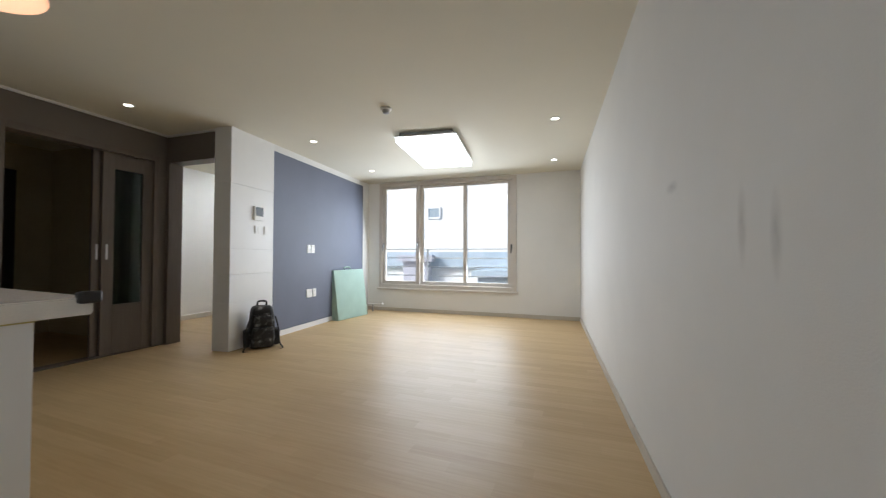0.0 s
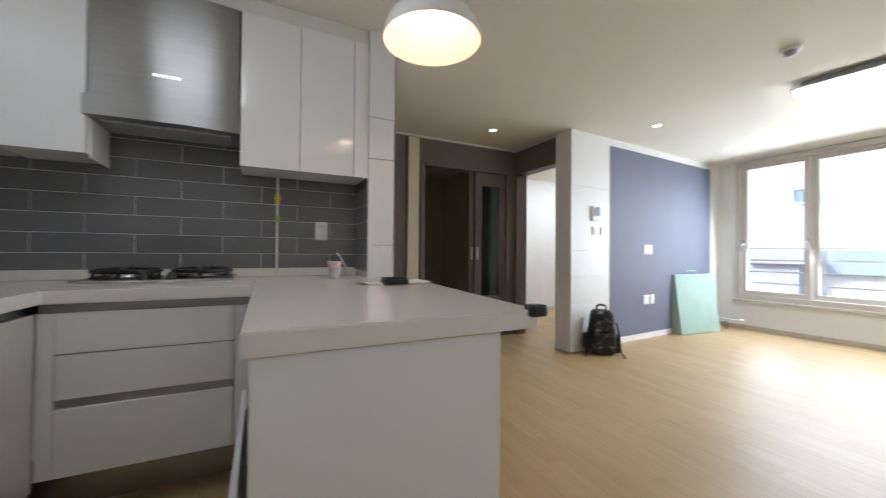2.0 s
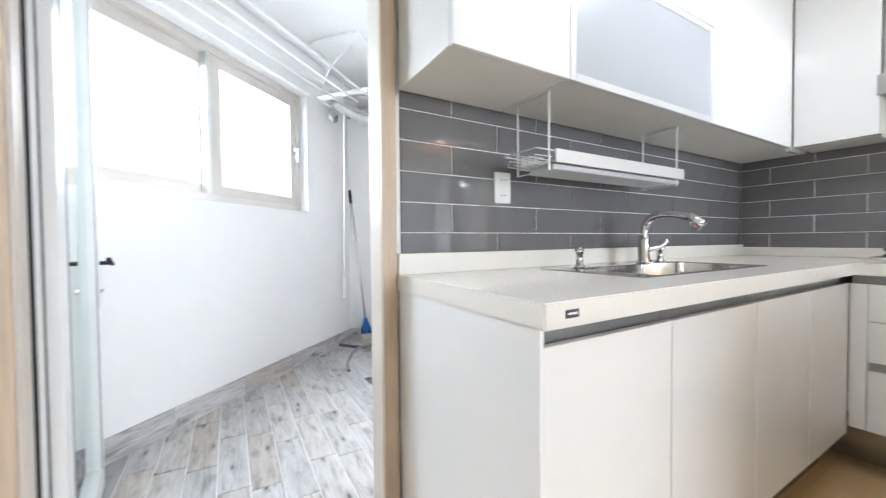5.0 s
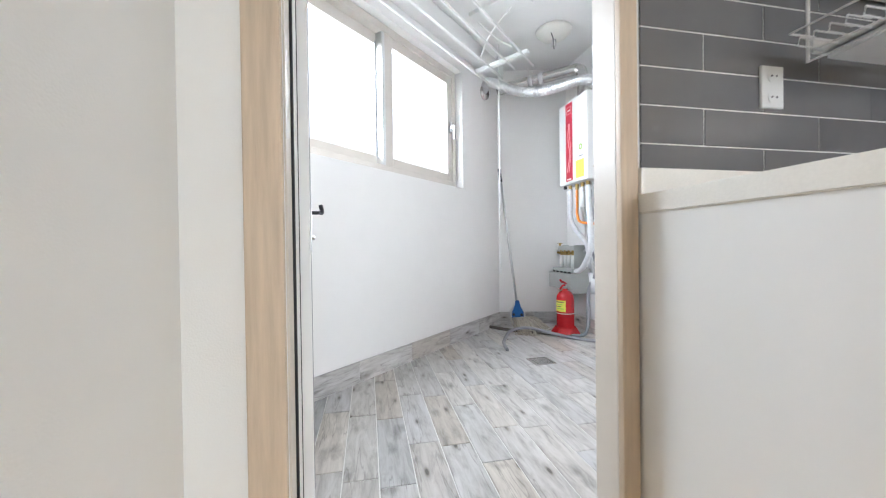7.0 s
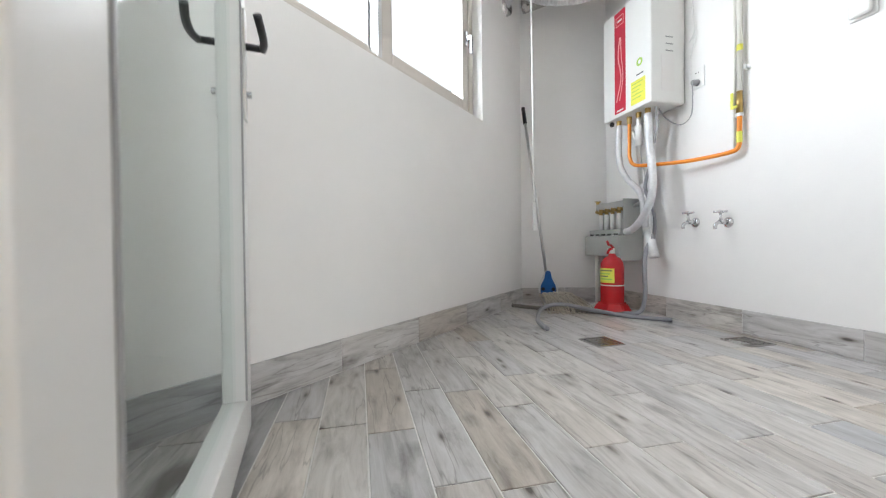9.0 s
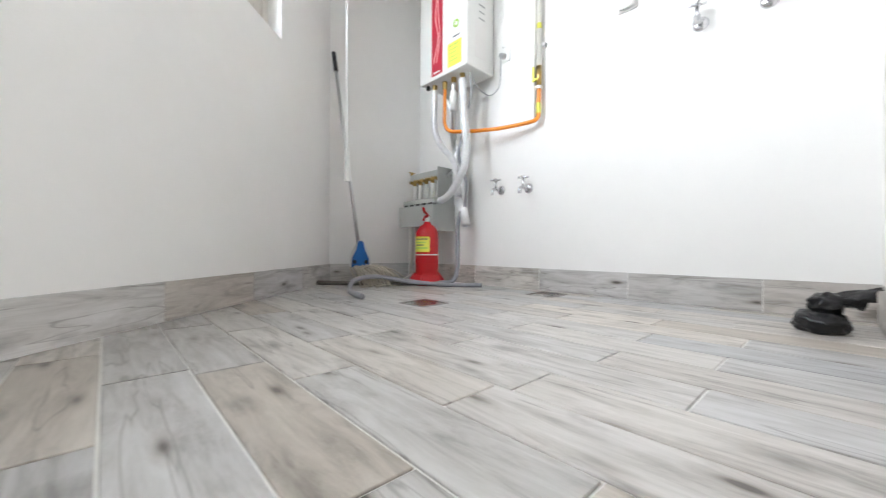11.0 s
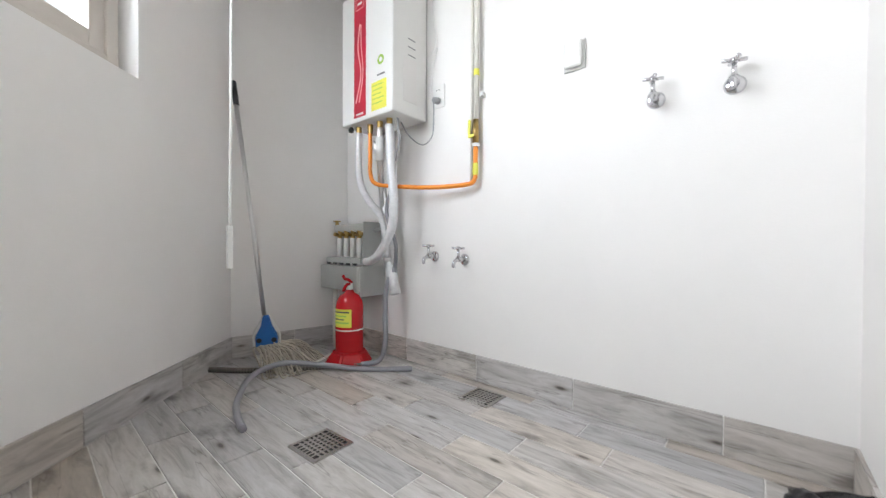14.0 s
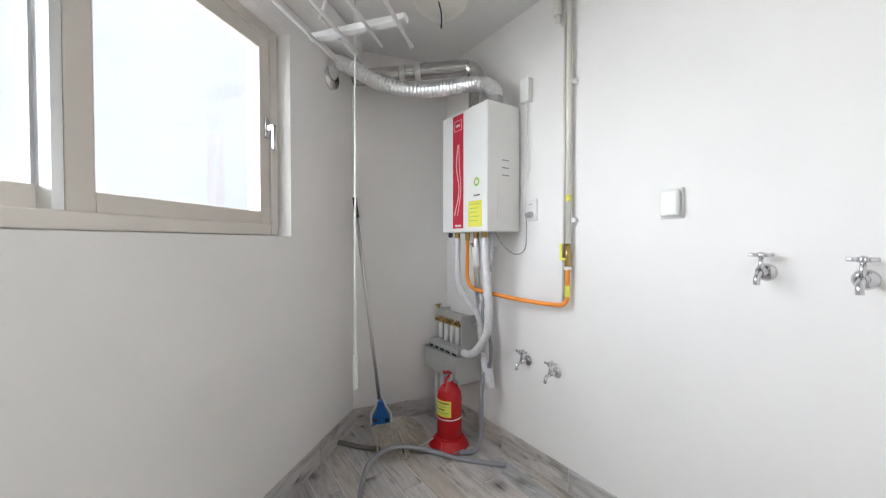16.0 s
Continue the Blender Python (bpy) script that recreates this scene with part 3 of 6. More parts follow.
def espagnolette(parent, x, y, z, m=None, out=-1, material=None):
    material = material or ALU
    h = part("handle", join(box(x - 0.014, x + 0.014, min(y, y + out * 0.012), max(y, y + out * 0.012), z - 0.045, z + 0.045, 0.004, m),
                            box(x - 0.011, x + 0.011, min(y + out * 0.012, y + out * 0.04), max(y + out * 0.012, y + out * 0.04), z - 0.012, z + 0.012, 0.004, m),
                            box(x - 0.01, x + 0.01, min(y + out * 0.035, y + out * 0.05), max(y + out * 0.035, y + out * 0.05), z - 0.1, z + 0.012, 0.005, m)), material, parent, "metal turn handle")
    return h


win = tagged(new("window_1"), "beige framed sliding balcony window", kind="structure")
win.location = (-0.94, 6.8, WIN[2])
x0, x1, z0, z1 = WIN
for b in rect_frame(x0, x1, 6.715, 6.9, z0, z1, 0.06, wb=0.07):
    part("window_frame", b, PVC, win)
part("window_sill", box(x0 - 0.03, x1 + 0.03, 6.69, 6.76, z0 - 0.03, z0 + 0.004, 0.006), PVC, win)
for b in rect_frame(x0 + 0.055, -1.425, 6.74, 6.78, z0 + 0.06, z1 - 0.04, 0.07):
    part("sash_frame", b, PVC, win)
for b in rect_frame(-1.44, x1 - 0.085, 6.79, 6.83, z0 + 0.06, z1 - 0.04, 0.07):
    part("sash_frame", b, PVC, win)
part("mullion", box(-0.63, -0.565, 6.785, 6.835, z0 + 0.1, z1 - 0.1, 0.004), PVC, win)
part("window_frame", box(x1 - 0.095, x1 - 0.06, 6.735, 6.86, z0 + 0.06, z1 - 0.06, 0.004), PVC, win)
pane("pane", win, x0 + 0.11, -1.48, 6.76, z0 + 0.11, z1 - 0.1)
pane("pane", win, -1.38, -0.62, 6.81, z0 + 0.11, z1 - 0.1)
pane("pane", win, -0.575, x1 - 0.14, 6.81, z0 + 0.11, z1 - 0.1)
espagnolette(win, -1.46, 6.74, 1.2, material=GREYP)
espagnolette(win, x1 - 0.085, 6.735, 1.15, material=BLACKP)
espagnolette(win, x0 + 0.085, 6.74, 1.19, material=GREYP)

win2 = tagged(new("window_2"), "beige framed sliding veranda window", kind="structure")
win2.location = WM @ Vector((1.6, -0.1, 1.23))
v0, v1, u0, u1 = VWIN
for b in rect_frame(v0 + 0.012, v1, -0.19, -0.06, u0 + 0.004, u1, 0.05, WM):
    part("window_frame", b, PVC, win2)
for b in rect_frame(v0 + 0.05, 1.5, -0.115, -0.07, u0 + 0.04, u1 - 0.045, 0.072, WM):
    part("sash_frame", b, PVC, win2)
for b in rect_frame(1.42, v1 - 0.05, -0.165, -0.12, u0 + 0.045, u1 - 0.045, 0.075, WM):
    part("sash_frame", b, PVC, win2)
part("sash_edge", box(1.503, 1.53, -0.125, -0.066, u0 + 0.05, u1 - 0.05, 0.002, WM), ALU, win2)
part("seal", box(1.531, 1.54, -0.124, -0.118, u0 + 0.12, u1 - 0.1, 0, WM), GREYP, win2)
pane("pane", win2, v0 + 0.115, 1.435, -0.093, u0 + 0.115, u1 - 0.115, WM)
pane("pane", win2, 1.485, v1 - 0.12, -0.143, u0 + 0.115, u1 - 0.115, WM)
espagnolette(win2, v0 + 0.085, -0.07, 1.73, WM, out=1, material=CHROME)

door = tagged(new("door_1"), "white framed glass door standing open into the veranda", kind="structure")
door.location = (1.0, -0.75, 0)
for a, b, c in ((0.515, 0.575, -0.81), (1.392, 1.52, -0.78)):
    part("door_frame", box(a, b, c, KY - 0.006, -0.01, 2.09, 0.004), PVCW, door)
part("door_frame", box(0.575, 1.392, -0.78, KY - 0.006, 2.04, 2.09, 0.004), PVCW, door)
part("threshold", join(box(0.575, 1.392, -0.8, KY - 0.004, -0.02, 0.012, 0.004), box(0.575, 1.392, -0.755, -0.74, 0.012, 0.03, 0.003)), PVCW, door)
part("door_stop", box(1.382, 1.392, -0.765, -0.735, 0.012, 2.04, 0.003), PVCW, door)
part("seal", box(1.383, 1.392, -0.731, -0.7215, 0.012, 2.04, 0.002), RUBBER, door)
part("seal", box(1.382, 1.392, -0.776, -0.769, 0.012, 2.04, 0.002), RUBBER, door)
part("seal", box(0.575, 0.585, -0.777, -0.768, 0.012, 2.04, 0.002), RUBBER, door)
for ya, yb in ((-0.803, -0.799), (-0.789, -0.782)):
    part("jamb_ridge", box(0.575, 0.581, ya, yb, 0.012, 2.04, 0.001), PVCW, door)
part("jamb_lining", box(0.575, 0.611, -0.766, KY - 0.007, 0.012, 2.04, 0.003), LINING, door)
part("jamb_lining", box(1.388, 1.3925, -0.72, KY - 0.007, 0.012, 2.04, 0.001), LINING, door)
for a, b in ((0.5635, 0.612), (1.393, 1.468)):
    part("casing", box(a, b, KY - 0.006, KY + 0.014, 0, 2.15, 0.004), OAK, door)
part("casing", box(0.5635, 1.468, KY - 0.006, KY + 0.016, 2.06, 2.15, 0.004), OAK, door)
for z in (0.30, 0.98, 1.7):
    part("strike_plate", join(box(0.575, 0.582, -0.8, -0.79, z - 0.022, z + 0.022, 0.002), cyl((0.581, -0.795, z), (0.592, -0.788, z), 0.0045), box(0.585, 0.593, -0.792, -0.782, z - 0.006, z + 0.006, 0.003)), BRASS, door, "brass strike plate")
DM = Matrix.Translation((1.408, -0.785, 0)) @ Matrix.Rotation(radians(8.2), 4, "Z")
leaf = part("door_leaf", join(*[box(-0.048, 0.0, a, b, c, d, 0.004, DM) for a, b, c, d in
                               ((-0.1, -0.005, 0.02, 2.03), (-0.77, -0.7, 0.02, 2.03), (-0.7, -0.1, 0.02, 0.11), (-0.7, -0.1, 1.95, 2.03))]), PVCW, door)
pane("door_pane", leaf, 0.095, 0.705, 0, 0.1, 1.96, DM @ Matrix.Translation((-0.024, 0, 0)) @ Matrix.Rotation(radians(-90), 4, "Z"), glass("door_glass", (0.95, 0.975, 0.965), 0.05))
part("glazing_seal", join(*[box(-0.05, -0.046, a, b, 0.11, 1.95, 0, DM) for a, b in ((-0.104, -0.1), (-0.7, -0.696))]), GREYP, leaf)
for s, xa in ((-1, -0.048), (1, 0.0)):
    part("handle_plate", box(min(xa, xa + s * 0.006), max(xa, xa + s * 0.006), -0.75, -0.72, 0.74, 0.99, 0.002, DM), ALU, leaf, "brushed handle plate")
    lev = join(cyl((xa, -0.735, 0.91), (xa + s * 0.04, -0.735, 0.91), 0.008), tube([(xa + s * 0.04, -0.738, 0.91), (xa + s * 0.046, -0.7, 0.907), (xa + s * 0.045, -0.66, 0.912), (xa + s * 0.04, -0.63, 0.928)], 0.0085))
    lev.transform(DM)
    part("lever_handle", lev, BLACKP, leaf, "black lever handle", True)
    lock = cyl((xa, -0.735, 0.8), (xa + s * 0.016, -0.735, 0.8), 0.008)
    lock.transform(DM)
    part("lock_cylinder", lock, CHROME, leaf)

# bedroom doorway lining and sliding hall doors
frame_b = tagged(new("door_2"), "taupe lined open bedroom doorway", kind="structure")
frame_b.location = (-2.75, 3.68, 0)
part("door_frame", box(-3.19, -3.15, 3.565, 3.725, 0, 2.06, 0.004), BROWN, frame_b)
part("door_frame", box(-2.475, -2.45, 3.595, 3.725, 0, 2.06, 0.004), BROWN, frame_b)
part("door_frame", box(-3.15, -2.475, 3.565, 3.725, 2.03, 2.06, 0.004), BROWN, frame_b)

slide = tagged(new("door_3"), "taupe sliding hall doors with tall green glass", kind="structure")
slide.location = (SX, 3.0, 0)
part("door_frame", join(box(SX - 0.13, SX + 0.012, 2.265, 2.315, 0, 2.08, 0.004), box(SX - 0.13, SX + 0.012, 3.44, 3.49, 0, 2.08, 0.004)), BROWN, slide)
part("head_track", box(SX - 0.13, SX + 0.016, 2.315, 3.44, 2.02, 2.08, 0.004), BROWN, slide)
part("floor_track", box(SX - 0.12, SX + 0.005, 2.315, 3.44, 0, 0.012, 0.003), BROWN, slide)
for ya, yb, xx in ((2.99, 3.44, SX - 0.05), (2.93, 3.35, SX - 0.09)):
    pan = part("door_panel", join(box(xx, xx + 0.03, ya, ya + 0.1, 0.012, 2.02, 0.004), box(xx, xx + 0.03, yb - 0.09, yb, 0.012, 2.02, 0.004),
                                  box(xx, xx + 0.03, ya + 0.1, yb - 0.09, 0.012, 0.5, 0.004), box(xx, xx + 0.03, ya + 0.1, yb - 0.09, 1.86, 2.02, 0.004)), BROWN, slide)
    pane("glass_panel", pan, 0, yb - ya - 0.18, 0, 0.49, 1.87, Matrix.Translation((xx + 0.015, ya + 0.095, 0)) @ Matrix.Rotation(radians(90), 4, "Z"), GREEN)
    part("pull_handle", box(xx + 0.03, xx + 0.036, ya + 0.03, ya + 0.05, 0.95, 1.1, 0.003), ALU, pan, "small metal pull")
rack0 = thing("shoe_rack", (-4.2, 2.3, 0), "dim white wire shoe rack in the hall", "rack")
for z in (0.3, 0.42, 0.54, 0.66, 0.78, 0.9):
    part("shelf_bar", tube([(-4.4, 2.05, z), (-4.0, 2.05, z), (-4.0, 2.45, z)], 0.01, sharp=True), WHITEP, rack0)
for p in ((-4.4, 2.05), (-4.0, 2.05), (-4.0, 2.45)):
    part("post", cyl((*p, 0), (*p, 1.0), 0.012), WHITEP, rack0)

# ---- kitchen ----
def cabinet(name, label, carcass, doors, at, group=""):
    c = thing(name, at, label, "cabinet", group)
    part("body", carcass, CABIN, c)
    for d in doors:
        part("door", d, CAB, c)
    return c


CT = 0.88
FY = -0.055      # face of the sink cabinet doors
seams = [0.545, 0.135, -0.32, -0.76, -1.2]
for i, (xb, xa) in enumerate(zip(seams, seams[1:])):
    c = cabinet("base_cabinet", "white gloss base cabinet under the sink worktop", box(xa + 0.001, xb - 0.001, KY + 0.01, FY - 0.02, 0.17, 0.69 if 0 < i < 3 else 0.785, 0.002),
                [box(xa + 0.0015, xb - 0.0015, FY - 0.019, FY, 0.17, 0.797, 0.0025)], ((xa + xb) / 2, -0.35, 0), "sink run cabinets")
    part("handle_channel", box(xa + 0.001, xb - 0.001, FY - 0.035, FY - 0.028, 0.79, 0.832), GROOVE, c, "grey metal handle channel")
    part("plinth", box(xa, xb, FY - 0.105, FY - 0.085, 0, 0.17), KICK, c)
part("end_panel", box(0.545, 0.556, KY + 0.002, FY + 0.002, 0, 0.834, 0.002), CAB, c)

dx = -1.2
c = thing("drawer_unit", (-1.5, 0.28, 0), "white gloss three-drawer unit under the hob", "cabinet")
part("body", box(KX + 0.01, dx - 0.022, -0.05, 0.62, 0.2, 0.785, 0.002), CABIN, c)
for za, zb in ((0.648, 0.797), (0.482, 0.644), (0.2, 0.447)):
    part("drawer_front", box(dx - 0.019, dx, -0.002, 0.563, za, zb, 0.0025), CAB, c)
part("filler", box(dx - 0.019, dx - 0.001, 0.566, 0.64, 0.2, 0.797, 0.002), CAB, c)
part("filler", box(dx - 0.019, dx - 0.001, FY + 0.002, -0.004, 0.2, 0.797, 0.002), CAB, c)
part("handle_channel", box(dx - 0.021, dx - 0.014, -0.05, 0.64, 0.79, 0.832), GROOVE, c)
part("handle_channel", box(dx - 0.021, dx - 0.014, 0.0, 0.562, 0.445, 0.485), GROOVE, c)
part("plinth", box(dx - 0.2, dx - 0.18, -0.16, 0.66, 0, 0.2), KICK, c)

# worktops
top = thing("worktop", (-0.6, -0.35, 0.83), "cream solid-surface worktop with a raised back edge", "worktop")
SKX0, SKX1, SKY0, SKY1 = -0.742, 0.035, -0.55, -0.185
part("slab", plan_slab([KX + 0.001, -1.18, SKX0, SKX1, 0.562], [KY + 0.001, SKY0, SKY1, -0.035, 0.632], {(i, j) for i in range(4) for j in range(3)} - {(2, 1)} | {(0, 3)}, 0.832, CT), STONE, top)
part("back_edge", box(-1.8, 0.562, KY + 0.001, KY + 0.022, CT, 0.947, 0.004), STONE, top)
part("back_edge", box(KX + 0.001, KX + 0.02, KY + 0.022, 1.22, CT, 0.93, 0.004), STONE, top)
part("maker_plate", box(0.478, 0.512, -0.0352, -0.0335, 0.849, 0.864, 0.001), BAR, top, "small dark maker's plate")
part("plate_print", box(0.483, 0.507, -0.0335, -0.033, 0.855, 0.859), PAPER, top)

pen = thing("peninsula", (-0.8, 0.95, 0), "white peninsula cabinet with a blank end panel", "cabinet")
part("end_panel", box(-0.19, -0.168, 0.645, 1.215, 0, 0.831, 0.002), CAB, pen)
part("back_panel", box(-1.51, -0.19, 1.195, 1.215, 0, 0.831, 0.002), CAB, pen)
part("body", join(box(-1.18, -0.19, 0.7, 1.13, 0.1, 0.12), box(-1.18, -0.19, 1.1, 1.13, 0.12, 0.83), box(-1.18, -1.16, 0.66, 1.1, 0.12, 0.83)), CABIN, pen)
part("inner_divider", box(-0.7, -0.68, 0.67, 1.1, 0.12, 0.83), KICK, pen)
part("appliance_gap", box(-1.15, -0.2, 0.72, 0.74, 0.42, 0.82), KICK, pen)
drw = part("drawer_front", box(-1.14, -0.2, 0.6, 0.618, 0.12, 0.45, 0.003), CAB, pen, "lower drawer front standing slightly open")
part("drawer_box", join(box(-1.12, -1.1, 0.618, 1.0, 0.14, 0.38), box(-0.24, -0.22, 0.618, 1.0, 0.14, 0.38), box(-1.1, -0.24, 0.618, 1.0, 0.14, 0.15)), CABIN, drw)
ptop = thing("worktop", (-0.8, 1.0, 0.832), "cream solid-surface peninsula top with an overhang", "worktop")
part("slab", prism([(-0.148, 0.63), (-0.15, 1.325), (-1.505, 1.45), (-1.505, 1.218), (KX + 0.021, 1.218), (KX + 0.021, 0.634), (-1.18, 0.634)], 0.832, CT + 0.0005, 0.004), STONE, ptop)
part("sealant", box(-0.1675, -0.1655, 0.645, 1.215, 0.827, 0.8315), GLUE, ptop, "yellowed sealant line")

single("corner_guard", join(box(-0.178, -0.14, 1.295, 1.332, 0.874, 0.894, 0.006), box(-0.152, -0.128, 1.285, 1.335, 0.864, 0.897, 0.007)), BLACKP, "black plastic guard clipped on the worktop corner", "corner guard", smooth=True)

# upper cabinets
UB, UT = 1.456, 2.258
def upper(name, label, body, doors, at, group="wall cabinets"):
    return cabinet(name, label, body, doors, at, group)


UF = -0.333
c = upper("wall_cabinet", "white gloss wall cabinet over the worktop end", box(0.152, 0.551, KY + 0.01, UF - 0.02, UB, UT, 0.002), [box(0.1525, 0.551, UF - 0.019, UF, UB - 0.004, UT, 0.0025)], (0.35, -0.5, UB))
c = upper("wall_cabinet", "white wall cabinet with a lift-up frosted glass door", box(-0.69, 0.15, KY + 0.01, UF - 0.02, UB, UT, 0.002), [box(-0.6885, 0.1495, UF - 0.019, UF, 1.838, UT, 0.0025)], (-0.27, -0.5, UB))
flap = part("lift_door", box(-0.6885, 0.1495, UF - 0.019, UF - 0.013, UB - 0.004, 1.834, 0.002), ALU, c, "aluminium framed frosted glass door")
for bar in rect_frame(-0.6885, 0.1495, UF - 0.013, UF, UB - 0.004, 1.834, 0.024, bevel=0.002):
    part("door_rail", bar, RACKM, flap)
part("frosted_pane", box(-0.6645, 0.1255, UF - 0.0125, UF - 0.003, UB + 0.02, 1.81), FROST, flap)
c = upper("wall_cabinet", "white gloss corner wall cabinet", box(-1.79, -0.692, KY + 0.01, UF - 0.02, UB, UT, 0.002), [box(-1.51, -0.6915, UF - 0.019, UF, UB - 0.004, UT, 0.0025)], (-1.2, -0.5, UB))
UX = -1.522
c = upper("wall_cabinet", "narrow white gloss wall cabinet beside the hood", box(KX + 0.01, UX - 0.02, UF + 0.002, -0.036, UB, UT, 0.002), [box(UX - 0.019, UX, UF + 0.002, -0.037, UB - 0.004, UT, 0.0025)], (-1.65, -0.18, UB))
part("light_rail", box(-1.62, UX + 0.02, UF - 0.02, UF + 0.0, UB - 0.022, UB - 0.004, 0.002), CAB, c)
c = upper("wall_cabinet", "white gloss two-door wall cabinet beside the hood", box(KX + 0.01, UX - 0.02, 0.558, 1.22, UB + 0.012, UT, 0.002), [box(UX - 0.019, UX, 0.559, 0.843, UB + 0.008, UT, 0.0025), box(UX - 0.019, UX, 0.8465, 1.135, UB + 0.008, UT, 0.0025)], (-1.65, 0.9, UB))
part("filler", box(UX - 0.019, UX - 0.002, 1.1385, 1.221, UB + 0.008, UT, 0.002), CAB, c)
setting("trim_cornice", join(box(-1.51, 0.551, KY, UF - 0.012, UT + 0.003, CZ - 0.001, 0.002), box(KX, UX - 0.012, UF, 1.221, UT + 0.003, CZ - 0.001, 0.002)), CABIN, "white filler strip between wall cabinets and ceiling")

# hood
hood = thing("range_hood", (-1.65, 0.26, 1.62), "brushed stainless steel range hood", "range hood")
bm = prism([(KX + 0.01, -0.03)] + [(UX - 0.006 + 0.022 * math.sin(math.pi * k / 20), -0.03 + 0.029 * k) for k in range(21)] + [(KX + 0.01, 0.55)], 1.715, UT)
part("chimney", bm, STEELH, hood, smooth=False)
part("canopy", prism([(KX + 0.01, -0.045)] + [(UX + 0.012 + 0.022 * math.sin(math.pi * k / 24), -0.045 + 0.601 * k / 24) for k in range(25)] + [(KX + 0.01, 0.556)], 1.622, 1.712), STEELH, hood)
part("filter", box(-1.76, UX - 0.04, 0.0, 0.51, 1.612, 1.622, 0.002), GREYP, hood)
part("badge", box(UX + 0.0152, UX + 0.0172, 0.2, 0.31, 1.835, 1.85, 0.0005), STEEL, hood, "plain embossed badge")
part("side_filler", box(KX + 0.01, UX - 0.05, -0.036, -0.03, 1.44, 1.62), CABIN, hood)

# sink
sink = thing("sink", ((SKX0 + SKX1) / 2, -0.37, 0.7), "stainless steel sink bowl set into the worktop", "sink")
part("rim", join(*[box(*q, 0.002) for q in ((SKX0 - 0.012, SKX1 + 0.012, SKY1 - 0.004, SKY1 + 0.01, CT - 0.002, CT + 0.003), (SKX0 - 0.012, SKX1 + 0.012, SKY0 - 0.01, SKY0 + 0.06, CT - 0.002, CT + 0.003),
                  (SKX0 - 0.012, SKX0 + 0.02, SKY0 + 0.06, SKY1 - 0.004, CT - 0.002, CT + 0.003), (SKX1 - 0.08, SKX1 + 0.012, SKY0 + 0.06, SKY1 - 0.004, CT - 0.002, CT + 0.003))]), STEEL, sink)
bowl = bmesh.new()
bx0, bx1, by0, by1 = SKX0 + 0.02, SKX1 - 0.08, SKY0 + 0.06, SKY1 - 0.004
ring = lambda i, z: [bowl.verts.new((x, y, z)) for x, y in ((bx0 + i, by0 + i), (bx1 - i, by0 + i), (bx1 - i, by1 - i), (bx0 + i, by1 - i))]
rr = [ring(0, CT), ring(0.006, 0.8), ring(0.03, 0.765)]
for a, b in zip(rr, rr[1:]):
    for k in range(4):
        bowl.faces.new((a[k], a[(k + 1) % 4], b[(k + 1) % 4], b[k]))
bowl.faces.new(rr[-1])
bmesh.ops.bevel(bowl, geom=[e for e in bowl.edges if abs((e.verts[0].co - e.verts[1].co).normalized().z) > 0.5], offset=0.03, segments=4, affect="EDGES")
part("bowl", bowl, STEEL, sink, smooth=True)
part("drain", lathe([(0, 0.768), (0.03, 0.77), (0.045, 0.769), (0.05, 0.764)], (-0.38, -0.36, 0)), CHROME, sink, smooth=True)
tap = thing("kitchen_tap", (-0.49, -0.5, CT), "chrome pull-out kitchen tap behind the sink", "tap")
part("column", lathe([(0, 0), (0.03, 0), (0.03, 0.01), (0.023, 0.02), (0.022, 0.1), (0.019, 0.12), (0.0, 0.125)], (-0.49, -0.5, CT + 0.003)), CHROME, tap, smooth=True)
part("spout", tube([(-0.49, -0.5, CT + 0.11), (-0.49, -0.49, CT + 0.17), (-0.49, -0.45, CT + 0.2), (-0.495, -0.38, CT + 0.2), (-0.5, -0.32, CT + 0.185)], 0.0155, 14), CHROME, tap, smooth=True)
part("spray_head", cyl((-0.5, -0.33, CT + 0.19), (-0.503, -0.285, CT + 0.155), 0.019, 0.023, 18), CHROME, tap, smooth=True)
part("lever", tube([(-0.505, -0.5, CT + 0.06), (-0.545, -0.47, CT + 0.07), (-0.575, -0.45, CT + 0.1)], 0.011), CHROME, tap, smooth=True)
for k, p in enumerate(((-0.09, -0.5), (-0.63, -0.51))):
    sd = thing("soap_dispenser", (*p, CT), "small chrome soap pump in the sink rim", "soap dispenser", "sink rim pumps")
    part("collar", lathe([(0, 0), (0.02, 0), (0.02, 0.008), (0.013, 0.012), (0.012, 0.05), (0.016, 0.055), (0.016, 0.07), (0, 0.074)], (*p, CT + 0.003)), CHROME, sd, smooth=True)
    part("nozzle", tube([(p[0], p[1], CT + 0.07), (p[0] + 0.02, p[1] + 0.02, CT + 0.078), (p[0] + 0.05, p[1] + 0.045, CT + 0.075)], 0.005), CHROME, sd, smooth=True)
single("rubber_glove", join(tube([(-0.2, -0.47, 0.8), (-0.27, -0.42, 0.825), (-0.36, -0.38, 0.805)], 0.036, 12), *[tube([(-0.36, -0.38, 0.803), (-0.4 - 0.01 * k, -0.4 + 0.035 * k, 0.815), (-0.45 - 0.012 * k, -0.41 + 0.05 * k, 0.785)], 0.012, 8) for k in range(4)]), PINK, "crumpled pink rubber glove lying in the sink", "glove", smooth=True)

